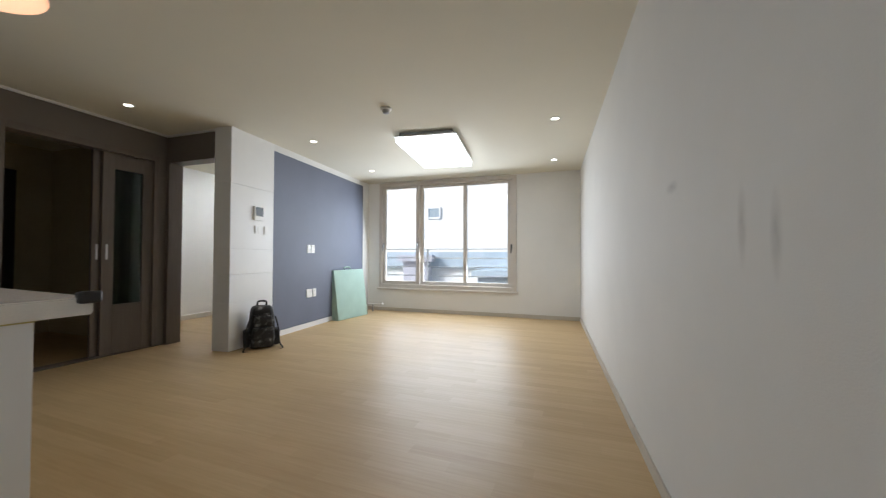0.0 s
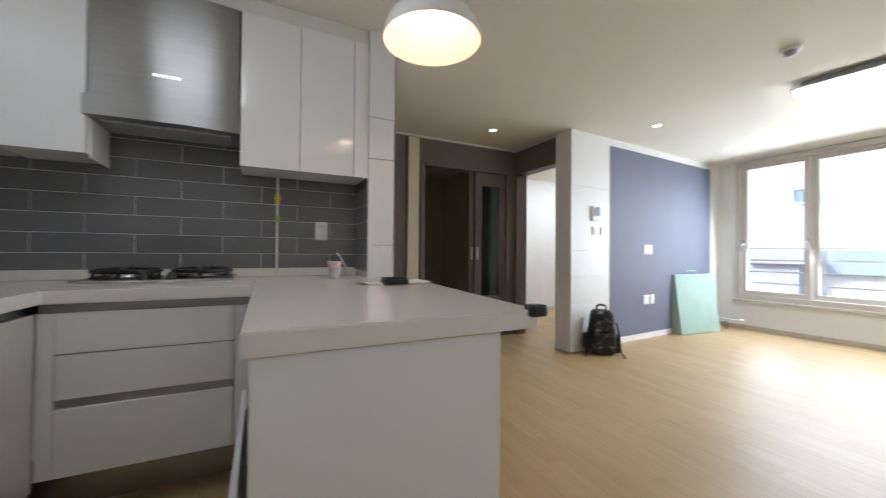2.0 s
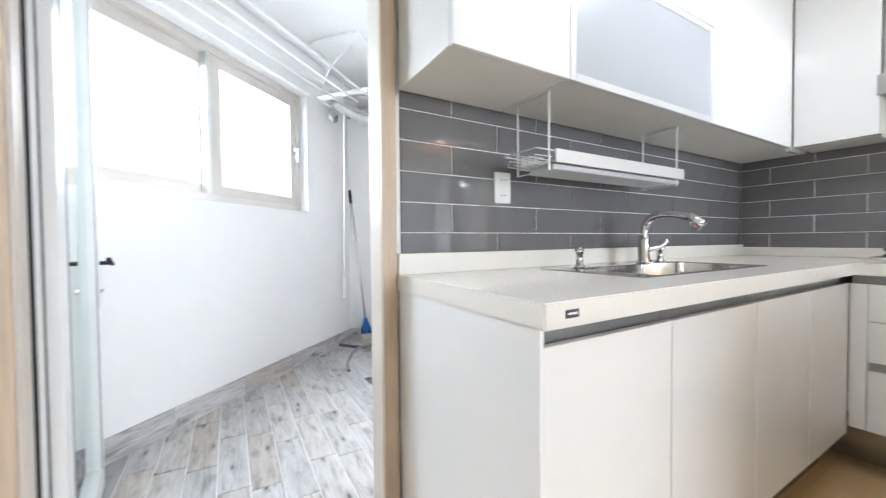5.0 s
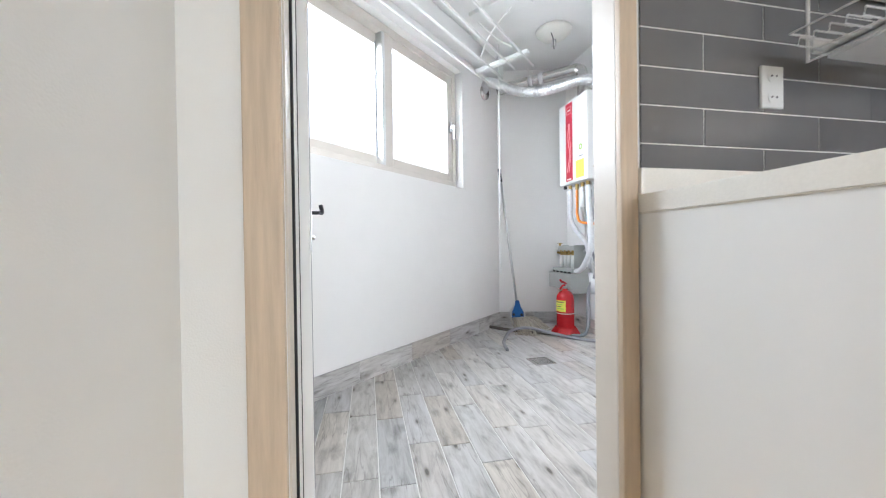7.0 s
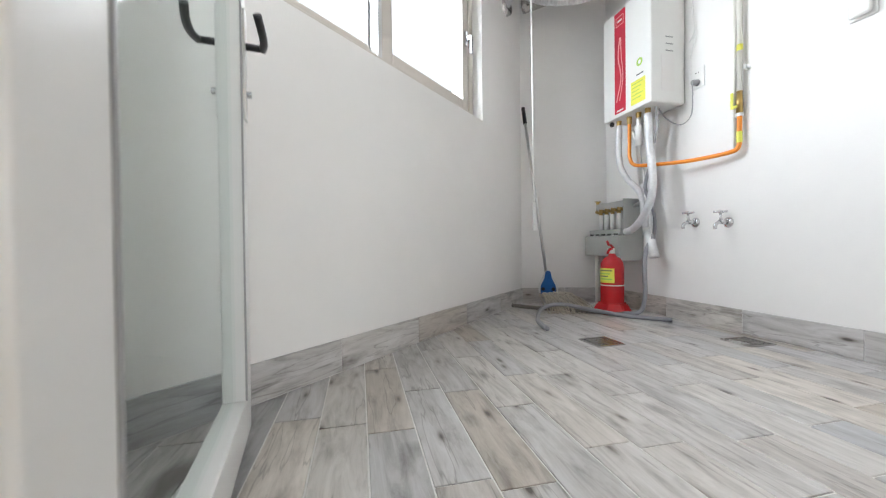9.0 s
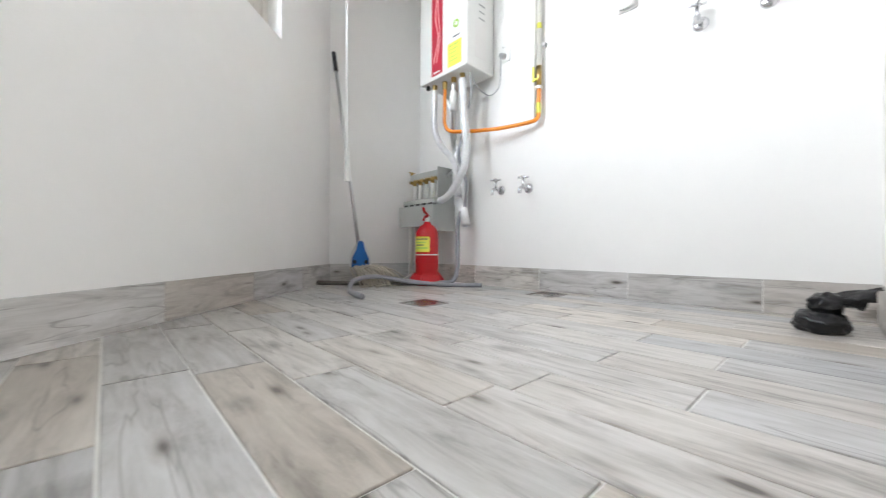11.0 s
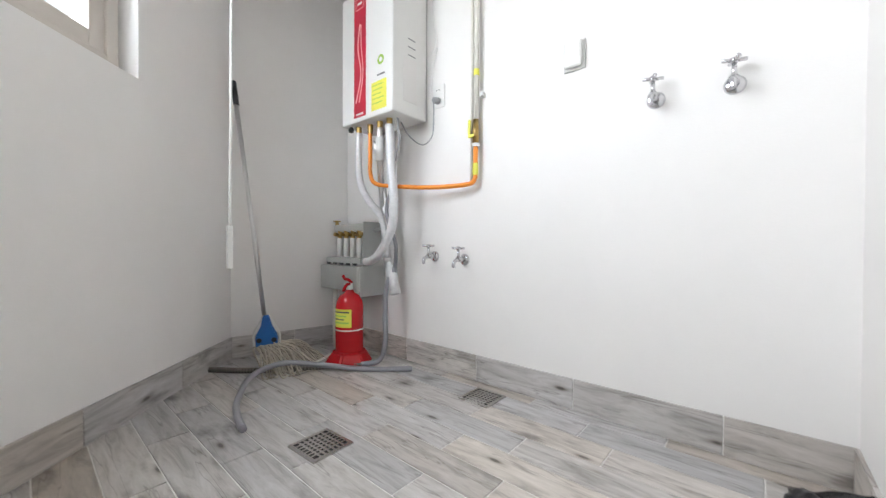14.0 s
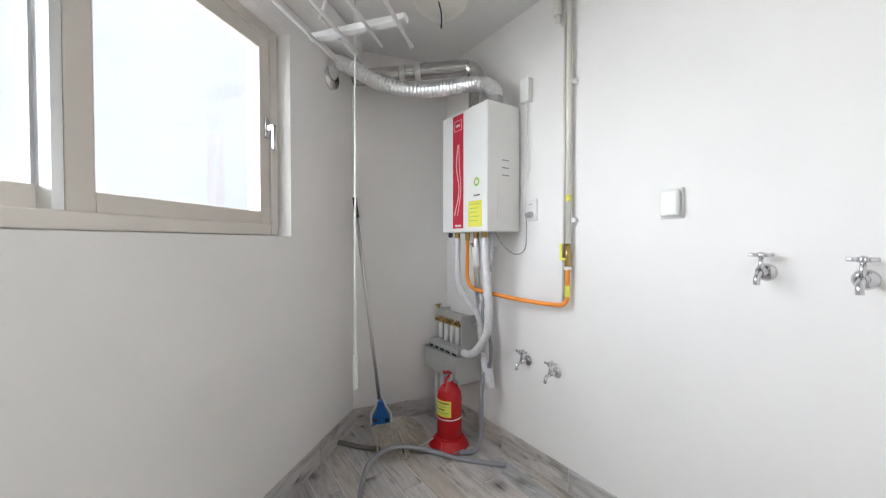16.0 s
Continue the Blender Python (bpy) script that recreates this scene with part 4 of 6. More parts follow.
# gas hob
hob = thing("gas_hob", (-1.58, 0.25, CT), "two-burner gas hob with black iron grates", "hob")
part("plate", box(-1.76, -1.4, -0.04, 0.545, CT, CT + 0.02, 0.008), STEEL, hob, "stainless steel plate")
for yy in (0.1, 0.4):
    part("burner", lathe([(0, 0.025), (0.045, 0.025), (0.05, 0.012), (0.06, 0.004), (0.06, 0)], (-1.6, yy, CT + 0.02)), ALU, hob, smooth=True)
    part("drip_pan", lathe([(0, 0.002), (0.11, 0.002), (0.128, 0.008), (0.135, 0.0), (0, 0.0)], (-1.6, yy, CT + 0.02)), BLACK, hob, "black enamel drip pan", True)
    part("burner_cap", lathe([(0, 0.036), (0.03, 0.034), (0.036, 0.026), (0, 0.026)], (-1.6, yy, CT + 0.02)), BLACK, hob, smooth=True)
    g = [tube([(-1.6 + 0.125 * math.cos(a), yy + 0.125 * math.sin(a), CT + 0.02), (-1.6 + 0.12 * math.cos(a), yy + 0.12 * math.sin(a), CT + 0.055), (-1.6 + 0.04 * math.cos(a), yy + 0.04 * math.sin(a), CT + 0.062)], 0.0095, 6, sharp=True) for a in [k * math.pi / 3 for k in range(6)]]
    g.append(tube([(-1.6 + 0.125 * math.cos(k * math.pi / 12), yy + 0.125 * math.sin(k * math.pi / 12), CT + 0.05) for k in range(25)], 0.0095, 6, sharp=True))
    part("grate", join(*g), BLACK, hob, "black iron grate")
for yy in (0.2, 0.3):
    part("knob", lathe([(0, 0.03), (0.016, 0.029), (0.02, 0.0)], (-1.43, yy, CT + 0.02)), BLACKP, hob, smooth=True)

# dish rack under the wall cabinets
rack = thing("dish_rack", (-0.32, -0.48, 1.2), "aluminium dish shelf hanging on steel rods", "rack")
RX0, RX1 = -0.632, 0.122
part("tray", box(RX0, RX1, -0.575, -0.418, 1.236, 1.242, 0.002), RACKM, rack)
part("front_plate", box(RX0, RX1, -0.42, -0.413, 1.232, 1.275, 0.002), RACKM, rack)
part("back_plate", box(RX0, RX1, -0.58, -0.574, 1.232, 1.272, 0.002), RACKM, rack)
part("drip_tray", prism([(RX0 + 0.02, -0.565), (RX1 - 0.03, -0.565), (RX1 - 0.005, -0.43), (RX0 + 0.005, -0.43)], 1.214, 1.231, 0.003), RACKM, rack)
for xx in (0.137, -0.605):
    part("hanger", tube([(xx, -0.575, UB - 0.004), (xx, -0.575, 1.208), (xx, -0.43, 1.208), (xx, -0.43, UB - 0.004), (xx, -0.57, UB - 0.007)], 0.0042, 8, sharp=True), RACKM, rack)
for k in range(5):
    part("wire", tube([(RX1, -0.555 + 0.03 * k, 1.252), (RX1 + 0.07, -0.555 + 0.03 * k, 1.252), (RX1 + 0.076, -0.555 + 0.03 * k, 1.232), (RX1, -0.555 + 0.03 * k, 1.23)], 0.002, 6, sharp=True), RACKM, rack)
part("wire_frame", tube([(RX1, -0.57, 1.268), (RX1 + 0.08, -0.57, 1.268), (RX1 + 0.08, -0.42, 1.268), (RX1, -0.42, 1.268)], 0.0028, 6, sharp=True), RACKM, rack)


def outlet(name, at, normal, label, category, w=0.075, h=0.115, gangs=2, material=None, round_face=True, wall_up=(0, 0, 1)):
    """A wall plate with recessed sockets or rockers."""
    n = Vector(normal)
    m = Matrix.Translation(at) @ n.to_track_quat("Y", "Z").to_matrix().to_4x4()
    o = thing(name, at, label, category)
    part("plate", box(-w / 2, w / 2, 0.0, 0.009, -h / 2, h / 2, 0.004, m), material or WHITEP, o)
    for k in range(gangs):
        z = (k - (gangs - 1) / 2) * h / gangs
        if round_face:
            a = m @ Vector((0, 0.008, z))
            part("socket", lathe([(0, 0.0), (0.016, 0.0), (0.0195, 0.004), (0.0, 0.0045)], a, 18, normal), WHITEP, o, smooth=False)
            for s in (-1, 1):
                q = m @ Vector((s * 0.008, 0.0105, z))
                part("pin_hole", cyl(q, q + n * 0.003, 0.0028, n=8), BLACKP, o)
        else:
            x = (k - (gangs - 1) / 2) * w / gangs
            part("rocker", box(x - w / gangs * 0.4, x + w / gangs * 0.4, 0.008, 0.013, -h * 0.32, h * 0.32, 0.002, m), WHITEP, o)
    return o


outlet("power_outlet", (0.137, KY, 1.18), (0, 1, 0), "white double power outlet on grey tiles", "outlet")
outlet("power_outlet", (KX, 1.0, 1.158), (1, 0, 0), "white double power outlet on grey tiles", "outlet")

# gas pipe with valve on the hob wall
gp = thing("gas_pipe", (-1.78, 0.745, 0.9), "thin steel gas pipe with a yellow valve", "pipe")
part("pipe", cyl((-1.785, 0.745, 0.9), (-1.785, 0.745, 1.468), 0.008), PIPEW, gp)
part("valve", join(cyl((-1.785, 0.745, 1.31), (-1.785, 0.745, 1.37), 0.014), box(-1.775, -1.765, 0.725, 0.765, 1.335, 1.345, 0.003)), YELLOW, gp, "yellow gas valve")
part("valve", cyl((-1.785, 0.745, 1.2), (-1.785, 0.745, 1.24), 0.0125), GREENP, gp)
cup = thing("paper_cup", (-1.5, 1.03, CT), "white paper cup with a red print", "cup")
part("cup_wall", lathe([(0, 0.0), (0.026, 0.0), (0.036, 0.088), (0.04, 0.088), (0.04, 0.094), (0.034, 0.092), (0.024, 0.006), (0, 0.006)], (-1.5, 1.03, CT + 0.001)), PAPER, cup, smooth=True)
part("print", lathe([(0.0337, 0.062), (0.0357, 0.08)], (-1.5, 1.03, CT + 0.001)), PINKP, cup, smooth=True)
single("cable", tube([(-1.74, 1.15, CT + 0.01), (-1.7, 1.13, CT + 0.06), (-1.72, 1.1, CT + 0.12), (-1.76, 1.09, CT + 0.14)], 0.006), WHITEP, "short white cable end standing on the worktop", "cable", smooth=True)
sheet = bmesh.new()
bmesh.ops.create_grid(sheet, x_segments=8, y_segments=6, size=0.5)
for v in sheet.verts:
    u, w = v.co.x, v.co.y
    v.co = Vector((-1.08 + w * 0.21 + u * 0.06, 1.22 + u * 0.32, CT + 0.004 + 0.07 * max(0, abs(u) - 0.3) ** 2 * 4 + 0.004 * math.sin(7 * u)))
bmesh.ops.solidify(sheet, geom=sheet.faces[:], thickness=0.0008)
single("paper_sheet", sheet, PAPER, "white paper sheet curling up on the peninsula", "paper", smooth=True)
wal = thing("wallet", (-1.0, 1.2, CT), "black leather wallet on the paper", "wallet")
part("cover", box(-1.05, -0.96, 1.16, 1.27, CT + 0.006, CT + 0.026, 0.008), PACKB, wal, smooth=True)
part("flap", box(-1.05, -0.97, 1.165, 1.262, CT + 0.027, CT + 0.034, 0.003), PACKB, wal, smooth=True)

# ---- lamps ----
PX, PY, PZ = -0.7, 1.255, 1.86
pend = thing("pendant_lamp", (PX, PY, PZ), "white enamel dome pendant lamp switched on", "lamp")
part("shade", lathe([(0.19, 0.0), (0.188, 0.025), (0.17, 0.07), (0.13, 0.115), (0.07, 0.15), (0.035, 0.165), (0.03, 0.2), (0.0, 0.205)], (PX, PY, PZ), 40), SHADE, pend, smooth=True)
part("shade_lining", lathe([(0.19, 0.0), (0.184, 0.025), (0.165, 0.066), (0.126, 0.11), (0.06, 0.142), (0.0, 0.15)], (PX, PY, PZ - 0.001), 40), SHADEIN, pend, smooth=True)
bm = bmesh.new()
bmesh.ops.create_uvsphere(bm, u_segments=20, v_segments=12, radius=0.042)
bm.transform(Matrix.Translation((PX, PY, PZ + 0.075)))
part("bulb", bm, BULB, pend, smooth=True)
part("cord", cyl((PX, PY, PZ + 0.2), (PX, PY, CZ), 0.004, n=8), WHITEP, pend)
part("ceiling_rose", lathe([(0, 0), (0.05, 0.0), (0.05, -0.02), (0, -0.026)], (PX, PY, CZ)), WHITEP, pend, smooth=True)

led = thing("ceiling_light", (-0.42, 4.9, CZ), "large white three-row LED ceiling light switched on", "lamp")
LM = Matrix.Translation((-0.43, 4.9, 0)) @ Matrix.Rotation(radians(6.0), 4, "Z")
part("base", box(-0.3, 0.3, -0.56, 0.56, CZ - 0.05, CZ, 0.006, LM), GREYP, led, "dark grey base plate")
part("back_tray", box(-0.345, 0.345, -0.61, 0.61, CZ - 0.06, CZ - 0.05, 0.003, LM), WHITEP, led)
for k in range(3):
    part("diffuser", box(-0.335, 0.335, -0.6 + 0.41 * k, -0.22 + 0.41 * k, CZ - 0.115, CZ - 0.06, 0.026, LM, 4), LED, led, "glowing diffuser", True)
for x, y in ((-2.66, 2.865), (-1.76, 4.26), (-1.855, 5.79), (0.966, 4.39), (0.903, 5.975)):
    dl = thing("downlight", (x, y, CZ), "small round recessed downlight switched on", "lamp", "ceiling downlights")
    part("trim_ring", lathe([(0.048, 0.0), (0.047, -0.005), (0.036, -0.006), (0.034, 0.0)], (x, y, CZ)), WHITEP, dl, smooth=True)
    part("lens", lathe([(0, 0.0), (0.036, 0.0), (0.036, -0.003), (0, -0.003)], (x, y, CZ - 0.001)), SPOT, dl)
kl = thing("kitchen_light", (-0.4, 0.24, CZ), "flat square LED kitchen ceiling light switched on", "lamp")
part("base", box(-0.68, -0.12, -0.04, 0.52, CZ - 0.02, CZ, 0.004), WHITEP, kl)
part("diffuser", box(-0.7, -0.1, -0.06, 0.54, CZ - 0.065, CZ - 0.02, 0.016, None, 3), LEDK, kl, "glowing diffuser", True)
sm = thing("smoke_detector", (-0.49, 3.66, CZ), "small white ceiling smoke detector", "detector")
part("base", lathe([(0, 0), (0.05, 0), (0.05, -0.018), (0, -0.018)], (-0.49, 3.66, CZ)), WHITEP, sm, smooth=True)
part("sensor", lathe([(0.034, -0.018), (0.03, -0.045), (0.0, -0.05)], (-0.49, 3.66, CZ)), GREYP, sm, smooth=True)
bl = thing("bedroom_light", (-3.5, 5.3, CZ), "square LED ceiling light glowing in the bedroom", "lamp")
part("diffuser", box(-3.8, -3.2, 5.0, 5.6, CZ - 0.08, CZ - 0.02, 0.02), LEDB, bl)
part("base", box(-3.75, -3.25, 5.05, 5.55, CZ - 0.02, CZ), WHITEP, bl)

# ---- living room things ----
icom = thing("intercom", (-2.3, 3.94, 1.46), "white video intercom with a dark screen", "intercom")
part("case", box(0.3, 0.44, -0.034, -0.008, 1.39, 1.55, 0.006, FM), WHITEP, icom)
part("screen", box(0.315, 0.425, -0.0365, -0.034, 1.44, 1.54, 0.002, FM), SCREEN, icom, "dark screen")
for u, w, g in ((0.36, 0.075, 2), (0.49, 0.05, 1)):
    p = FM @ Vector((u, -0.008, 1.285))
    outlet("light_switch", p, FM.to_3x3() @ Vector((0, -1, 0)), "white wall switch below the intercom", "switch", w, 0.09 if g == 2 else 0.1, g, round_face=False)
for u, w, z, g in ((1.33, 0.075, 1.09, 2), (1.42, 0.075, 1.09, 2), (1.345, 0.12, 0.475, 2), (1.465, 0.075, 0.475, 2)):
    p = FM @ Vector((u, -0.006, z))
    outlet("wall_plate", p, FM.to_3x3() @ Vector((0, -1, 0)), "white socket plate on the blue wallpaper", "outlet", w, 0.115, g)

mt = thing("folding_mat", (-2.25, 5.85, 0), "mint green folded floor mat leaning on the wall", "mat")
MM = Matrix.Translation((-2.23, 5.48, 0)) @ Matrix.Rotation(radians(84), 4, "Z") @ Matrix.Rotation(radians(-8), 4, "X")
for k in range(3):
    bm = box(0.0, 0.74, 0.0 + 0.042 * k, 0.04 + 0.042 * k, 0.0, 0.78, 0.014, None, 3)
    bmesh.ops.subdivide_edges(bm, edges=bm.edges[:], cuts=3)
    for v in bm.verts:
        v.co.y += 0.006 * noise.noise(v.co * 4 + Vector((k, 0, 0)))
        v.co.z = max(0.0, v.co.z + 0.008 * noise.noise(v.co * 3))
    bm.transform(MM)
    part("mat_panel", bm, MATM, mt, smooth=True)
part("carry_handle", tube([MM @ Vector(q) for q in ((0.28, 0.03, 0.775), (0.3, 0.03, 0.82), (0.42, 0.03, 0.82), (0.44, 0.03, 0.775))], 0.009), MATM, mt, smooth=True)

bp = thing("backpack", (-2.03, 3.86, 0), "black and grey camouflage backpack standing on the floor", "backpack")
BM = Matrix.Translation((-2.1, 3.86, 0)) @ Matrix.Rotation(radians(52), 4, "Z") @ Matrix.Rotation(radians(4), 4, "X") @ Matrix.Diagonal((0.92, 0.95, 0.98, 1))
def soft(x0, x1, y0, y1, z0, z1, bev, amp, top=0.0):
    b = box(x0, x1, y0, y1, z0, z1, bev, None, 4)
    bmesh.ops.subdivide_edges(b, edges=b.edges[:], cuts=2, use_grid_fill=True)
    for v in b.verts:
        f = (v.co.z - z0) / (z1 - z0)
        v.co.x *= 1 - top * f * f
        v.co.y *= 1 - top * 0.7 * f * f
        v.co += Vector((noise.noise(v.co * 9), noise.noise(v.co * 9 + Vector((5, 0, 0))), 0)) * amp
    b.transform(BM)
    return b
part("main_bag", soft(-0.15, 0.15, -0.1, 0.1, 0.0, 0.46, 0.07, 0.014, 0.25), PACK, bp, smooth=True)
part("front_pocket", soft(-0.12, 0.12, -0.17, -0.08, 0.03, 0.25, 0.04, 0.01, 0.1), PACK, bp, smooth=True)
part("upper_pocket", soft(-0.1, 0.1, -0.145, -0.07, 0.25, 0.37, 0.03, 0.008, 0.1), PACK, bp, smooth=True)
for s in (-1, 1):
    part("side_pocket", soft(s * 0.16 - 0.035, s * 0.16 + 0.035, -0.08, 0.06, 0.02, 0.2, 0.03, 0.008), PACKB, bp, smooth=True)
    part("strap", tube([BM @ Vector(q) for q in ((s * 0.13, -0.1, 0.35), (s * 0.17, -0.07, 0.22), (s * 0.18, -0.12, 0.06), (s * 0.2, -0.2, 0.012), (s * 0.05, -0.27, 0.01))], 0.008), PACKB, bp, smooth=True)
part("top_loop", tube([BM @ Vector(q) for q in ((-0.05, 0.03, 0.44), (-0.04, 0.03, 0.5), (0.04, 0.03, 0.5), (0.05, 0.03, 0.44))], 0.01), PACKB, bp, smooth=True)
for z in (0.24, 0.375):
    part("zip", tube([BM @ Vector((0.11 * math.cos(a), -0.155 + 0.05 * (z > 0.3) - 0.015 * math.sin(a), z + 0.0 * a)) for a in [math.pi * k / 8 for k in range(9)]], 0.004, 6), BLACKP, bp)

MARKS = ((1.76, 1.07, 0.02, 0.09), (1.62, 1.04, 0.02, 0.085), (2.29, 1.26, 0.06, 0.022))
st = thing("radiator_stub", (-2.3, 6.66, 0.12), "short white pipe stub with a valve near the corner", "pipe")
part("pipe", tube([(-2.39, 6.5, 0.14), (-2.3, 6.52, 0.135), (-2.1, 6.56, 0.13)], 0.013), WHITEP, st, smooth=True)
part("drop_pipe", cyl((-2.24, 6.535, 0), (-2.24, 6.535, 0.135), 0.012), GREYP, st, smooth=True)
part("valve", cyl((-2.11, 6.56, 0.13), (-2.05, 6.57, 0.14), 0.02), WHITEP, st, smooth=True)
part("wall_collar", cyl((-2.452, 6.49, 0.14), (-2.38, 6.502, 0.14), 0.017), GREYP, st, smooth=True)
EM = along(R0, R1)
for y, z, w, h in MARKS:
    bm = bmesh.new()
    bmesh.ops.create_circle(bm, cap_ends=True, radius=1, segments=24)
    mark = setting("wall_mark", bm, STAINM, "faint grey rubbed mark on the wallpaper")
    mark.matrix_basis = EM @ Matrix.Translation(((y - R0[1]) * 1.0009, 0.0015, z)) @ Matrix.Rotation(radians(-90), 4, "X") @ Matrix.Diagonal((w * 1.3, h * 1.3, 1, 1))

# ---- outside ----
rail = thing("balcony_rail", (-0.9, 7.35, 0.2), "thin grey metal balcony rail outside the window", "railing")
for z in (0.45, 0.62, 0.79, 0.96, 1.13):
    part("bar", cyl((-3.4, 7.35, z), (1.6, 7.35, z), 0.009, n=8), ALU, rail)
for x in (-3.2, -1.5, 0.2, 1.5):
    part("post", cyl((x, 7.35, 0.1), (x, 7.35, 1.14), 0.016, n=8), ALU, rail)
setting("balcony_slab", box(-3.6, 1.8, 6.96, 7.45, 0.0, 0.16), CONC, "grey concrete balcony edge")
def house(name, label, x0, x1, y0, y1, z0, z1, wallm, wins, roof_h=0.35, roof_m=None):
    h = thing(name, ((x0 + x1) / 2, (y0 + y1) / 2, z0), label, "building")
    w = part("wall", box(x0, x1, y0, y1, z0, z1), wallm, h)
    part("roof", box(x0 - 0.2, x1 + 0.2, y0 - 0.2, y1 + 0.2, z1, z1 + roof_h), roof_m or CONC, h)
    for a, b, c, d in wins:
        wd = part("window", box(a, b, y0 - 0.05, y0 + 0.02, c, d), FARGLASS, h)
        part("window_surround", join(*rect_frame(a - 0.08, b + 0.08, y0 - 0.09, y0 + 0.01, c - 0.08, d + 0.08, 0.08)), FACADE, wd)
    return h
house("apartment_building", "bright white rendered apartment block across the street", -14, 16, 22, 30, -6, 16, FACADE, [(-7.1, -6.4, 3.4, 3.95), (3, 4.2, 5.5, 6.5), (-9, -7.8, 5.5, 6.5)])
house("low_building", "low slate-clad building with a white band", -9.5, 12, 17, 21, -6, 0.45, FACADE, [(-3.4, -1.2, -1.6, -0.5), (2.2, 4.6, -1.6, -0.5)], 0.75, FACADEB)
house("slate_annex", "small slate-clad annex in front of the low building", -2.2, 0.6, 14.5, 16.6, -6, 0.2, FACADEB, [], 0.25, FACADEB)
house("stair_tower", "lilac-grey rendered stair tower beside the low building", -6.3, -5.0, 16.55, 16.95, -6, 0.75, LILAC, [], 0.3, LILAC)
hb = thing("neighbour_building", (5, -12, -6), "pale rendered building seen through the veranda window", "building")
HM = Matrix.Translation((4.5, -9.0, 0)) @ Matrix.Rotation(radians(44), 4, "Z")
part("wall", box(-14, 2, -6, 0, -6, 18, 0, HM), PALEB, hb)
for k in range(3):
    wd = part("window", box(-8.2 + 0.95 * k, -7.7 + 0.95 * k, -0.02, 0.04, 0.7, 1.9, 0, HM), FARGLASS, hb)
part("roof", box(-14.2, 2.2, -6.2, 0.2, 18, 18.3, 0, HM), CONC, hb)

# ---- veranda things ----
BW = -0.675
boil = thing("boiler", (-0.55, -2.59, 1.26), "white wall-hung gas boiler with a red stripe", "boiler")
BX, BY0, BY1, BZ0, BZ1 = -0.43, -2.803, -2.387, 1.262, 1.945
part("casing", box(BW + 0.012, BX, BY0, BY1, BZ0, BZ1, 0.01, None, 3), WHITEP, boil)
part("back_plate", box(BW, BW + 0.012, BY0 + 0.03, BY1 - 0.01, BZ0 + 0.01, BZ1 - 0.02), ALU, boil)
part("red_stripe", box(BX, BX + 0.002, -2.69, -2.592, 1.285, 1.93, 0.0), REDSTRIPE, boil, "red printed stripe with pale waves")
for k, off in enumerate((0.0, 0.028)):
    part("pale_wave", tube([(BX + 0.0022, -2.672 + off, 1.36), (BX + 0.0022, -2.63 + off * 0.6, 1.5), (BX + 0.0022, -2.655 + off, 1.64), (BX + 0.0022, -2.64 + off * 0.3, 1.76)], 0.004 - 0.001 * k, 6), PINKP, boil)
part("stripe_badge", join(*rect_frame(-0.035, 0.035, 0, 0.001, 1.84, 1.9, 0.004, Matrix.Translation((BX + 0.0025, -2.641, 0)) @ Matrix.Rotation(radians(90), 4, "Z"), bevel=0)), PINKP, boil, "plain logo outline")
part("badge_bar", box(BX + 0.002, BX + 0.003, -2.66, -2.622, 1.864, 1.876), PAPER, boil)
part("badge_bar", box(BX + 0.002, BX + 0.003, -2.67, -2.612, 1.295, 1.305), PAPER, boil)
part("energy_label", box(BX, BX + 0.0015, -2.545, -2.43, 1.29, 1.43), YELLOW, boil, "yellow energy label")
for k in range(5):
    part("label_line", box(BX + 0.0015, BX + 0.0022, -2.535, -2.45 - 0.012 * (k % 3), 1.41 - 0.022 * k, 1.414 - 0.022 * k), GREENP, boil)
part("green_mark", lathe([(0.012, 0.0), (0.024, 0.0), (0.024, 0.001), (0.012, 0.001)], (BX, -2.475, 1.53), 20, (1, 0, 0)), GREENP, boil)
part("mark_bar", box(BX, BX + 0.0015, -2.5, -2.445, 1.455, 1.462), BAR, boil)
for z, w in ((1.64, 0.05), (1.6, 0.05), (1.56, 0.05)):
    part("side_label", box(-0.58, -0.58 + w, BY1, BY1 + 0.0015, z, z + 0.006), GREYP, boil)
part("side_plate", box(-0.59, -0.5, BY1, BY1 + 0.0012, 1.33, 1.545), PAPER, boil)
for (x, y) in ((-0.49, -2.73), (-0.5, -2.645), (-0.5, -2.565), (-0.5, -2.49)):
    part("union", cyl((x, y, 1.215), (x, y, 1.265), 0.014, 0.017, 10), BRASS, boil)
part("drain_knob", lathe([(0, -0.03), (0.012, -0.028), (0.016, -0.012), (0.008, 0)], (-0.46, -2.76, 1.262), 10), BLACKP, boil)
for x, y in ((-0.56, -2.64), (-0.53, -2.45)):
    part("flue_collar", cyl((x, y, 1.94), (x, y, 1.99), 0.052, 0.05, 24), STEEL, boil)

fl = thing("flue_duct", (-0.3, -2.8, 2.2), "polished steel flue duct with clamped joints", "duct")
ex = Vector((0.05, -3.12, 2.2))
part("duct", tube([(-0.56, -2.64, 1.975), (-0.56, -2.64, 2.17), (-0.535, -2.67, 2.235), (-0.47, -2.73, 2.24), (0.0, -3.15, 2.22)], 0.046, 18, sharp=False), STEEL, fl, smooth=True)
for k in (0.35, 0.5):
    a = Vector((-0.47, -2.73, 2.24)).lerp(Vector((0.0, -3.15, 2.22)), k)
    d = (Vector((0.0, -3.15, 2.22)) - Vector((-0.47, -2.73, 2.24))).normalized()
    part("clamp", cyl(a - d * 0.018, a + d * 0.018, 0.051, n=18), ALU, fl, smooth=True)
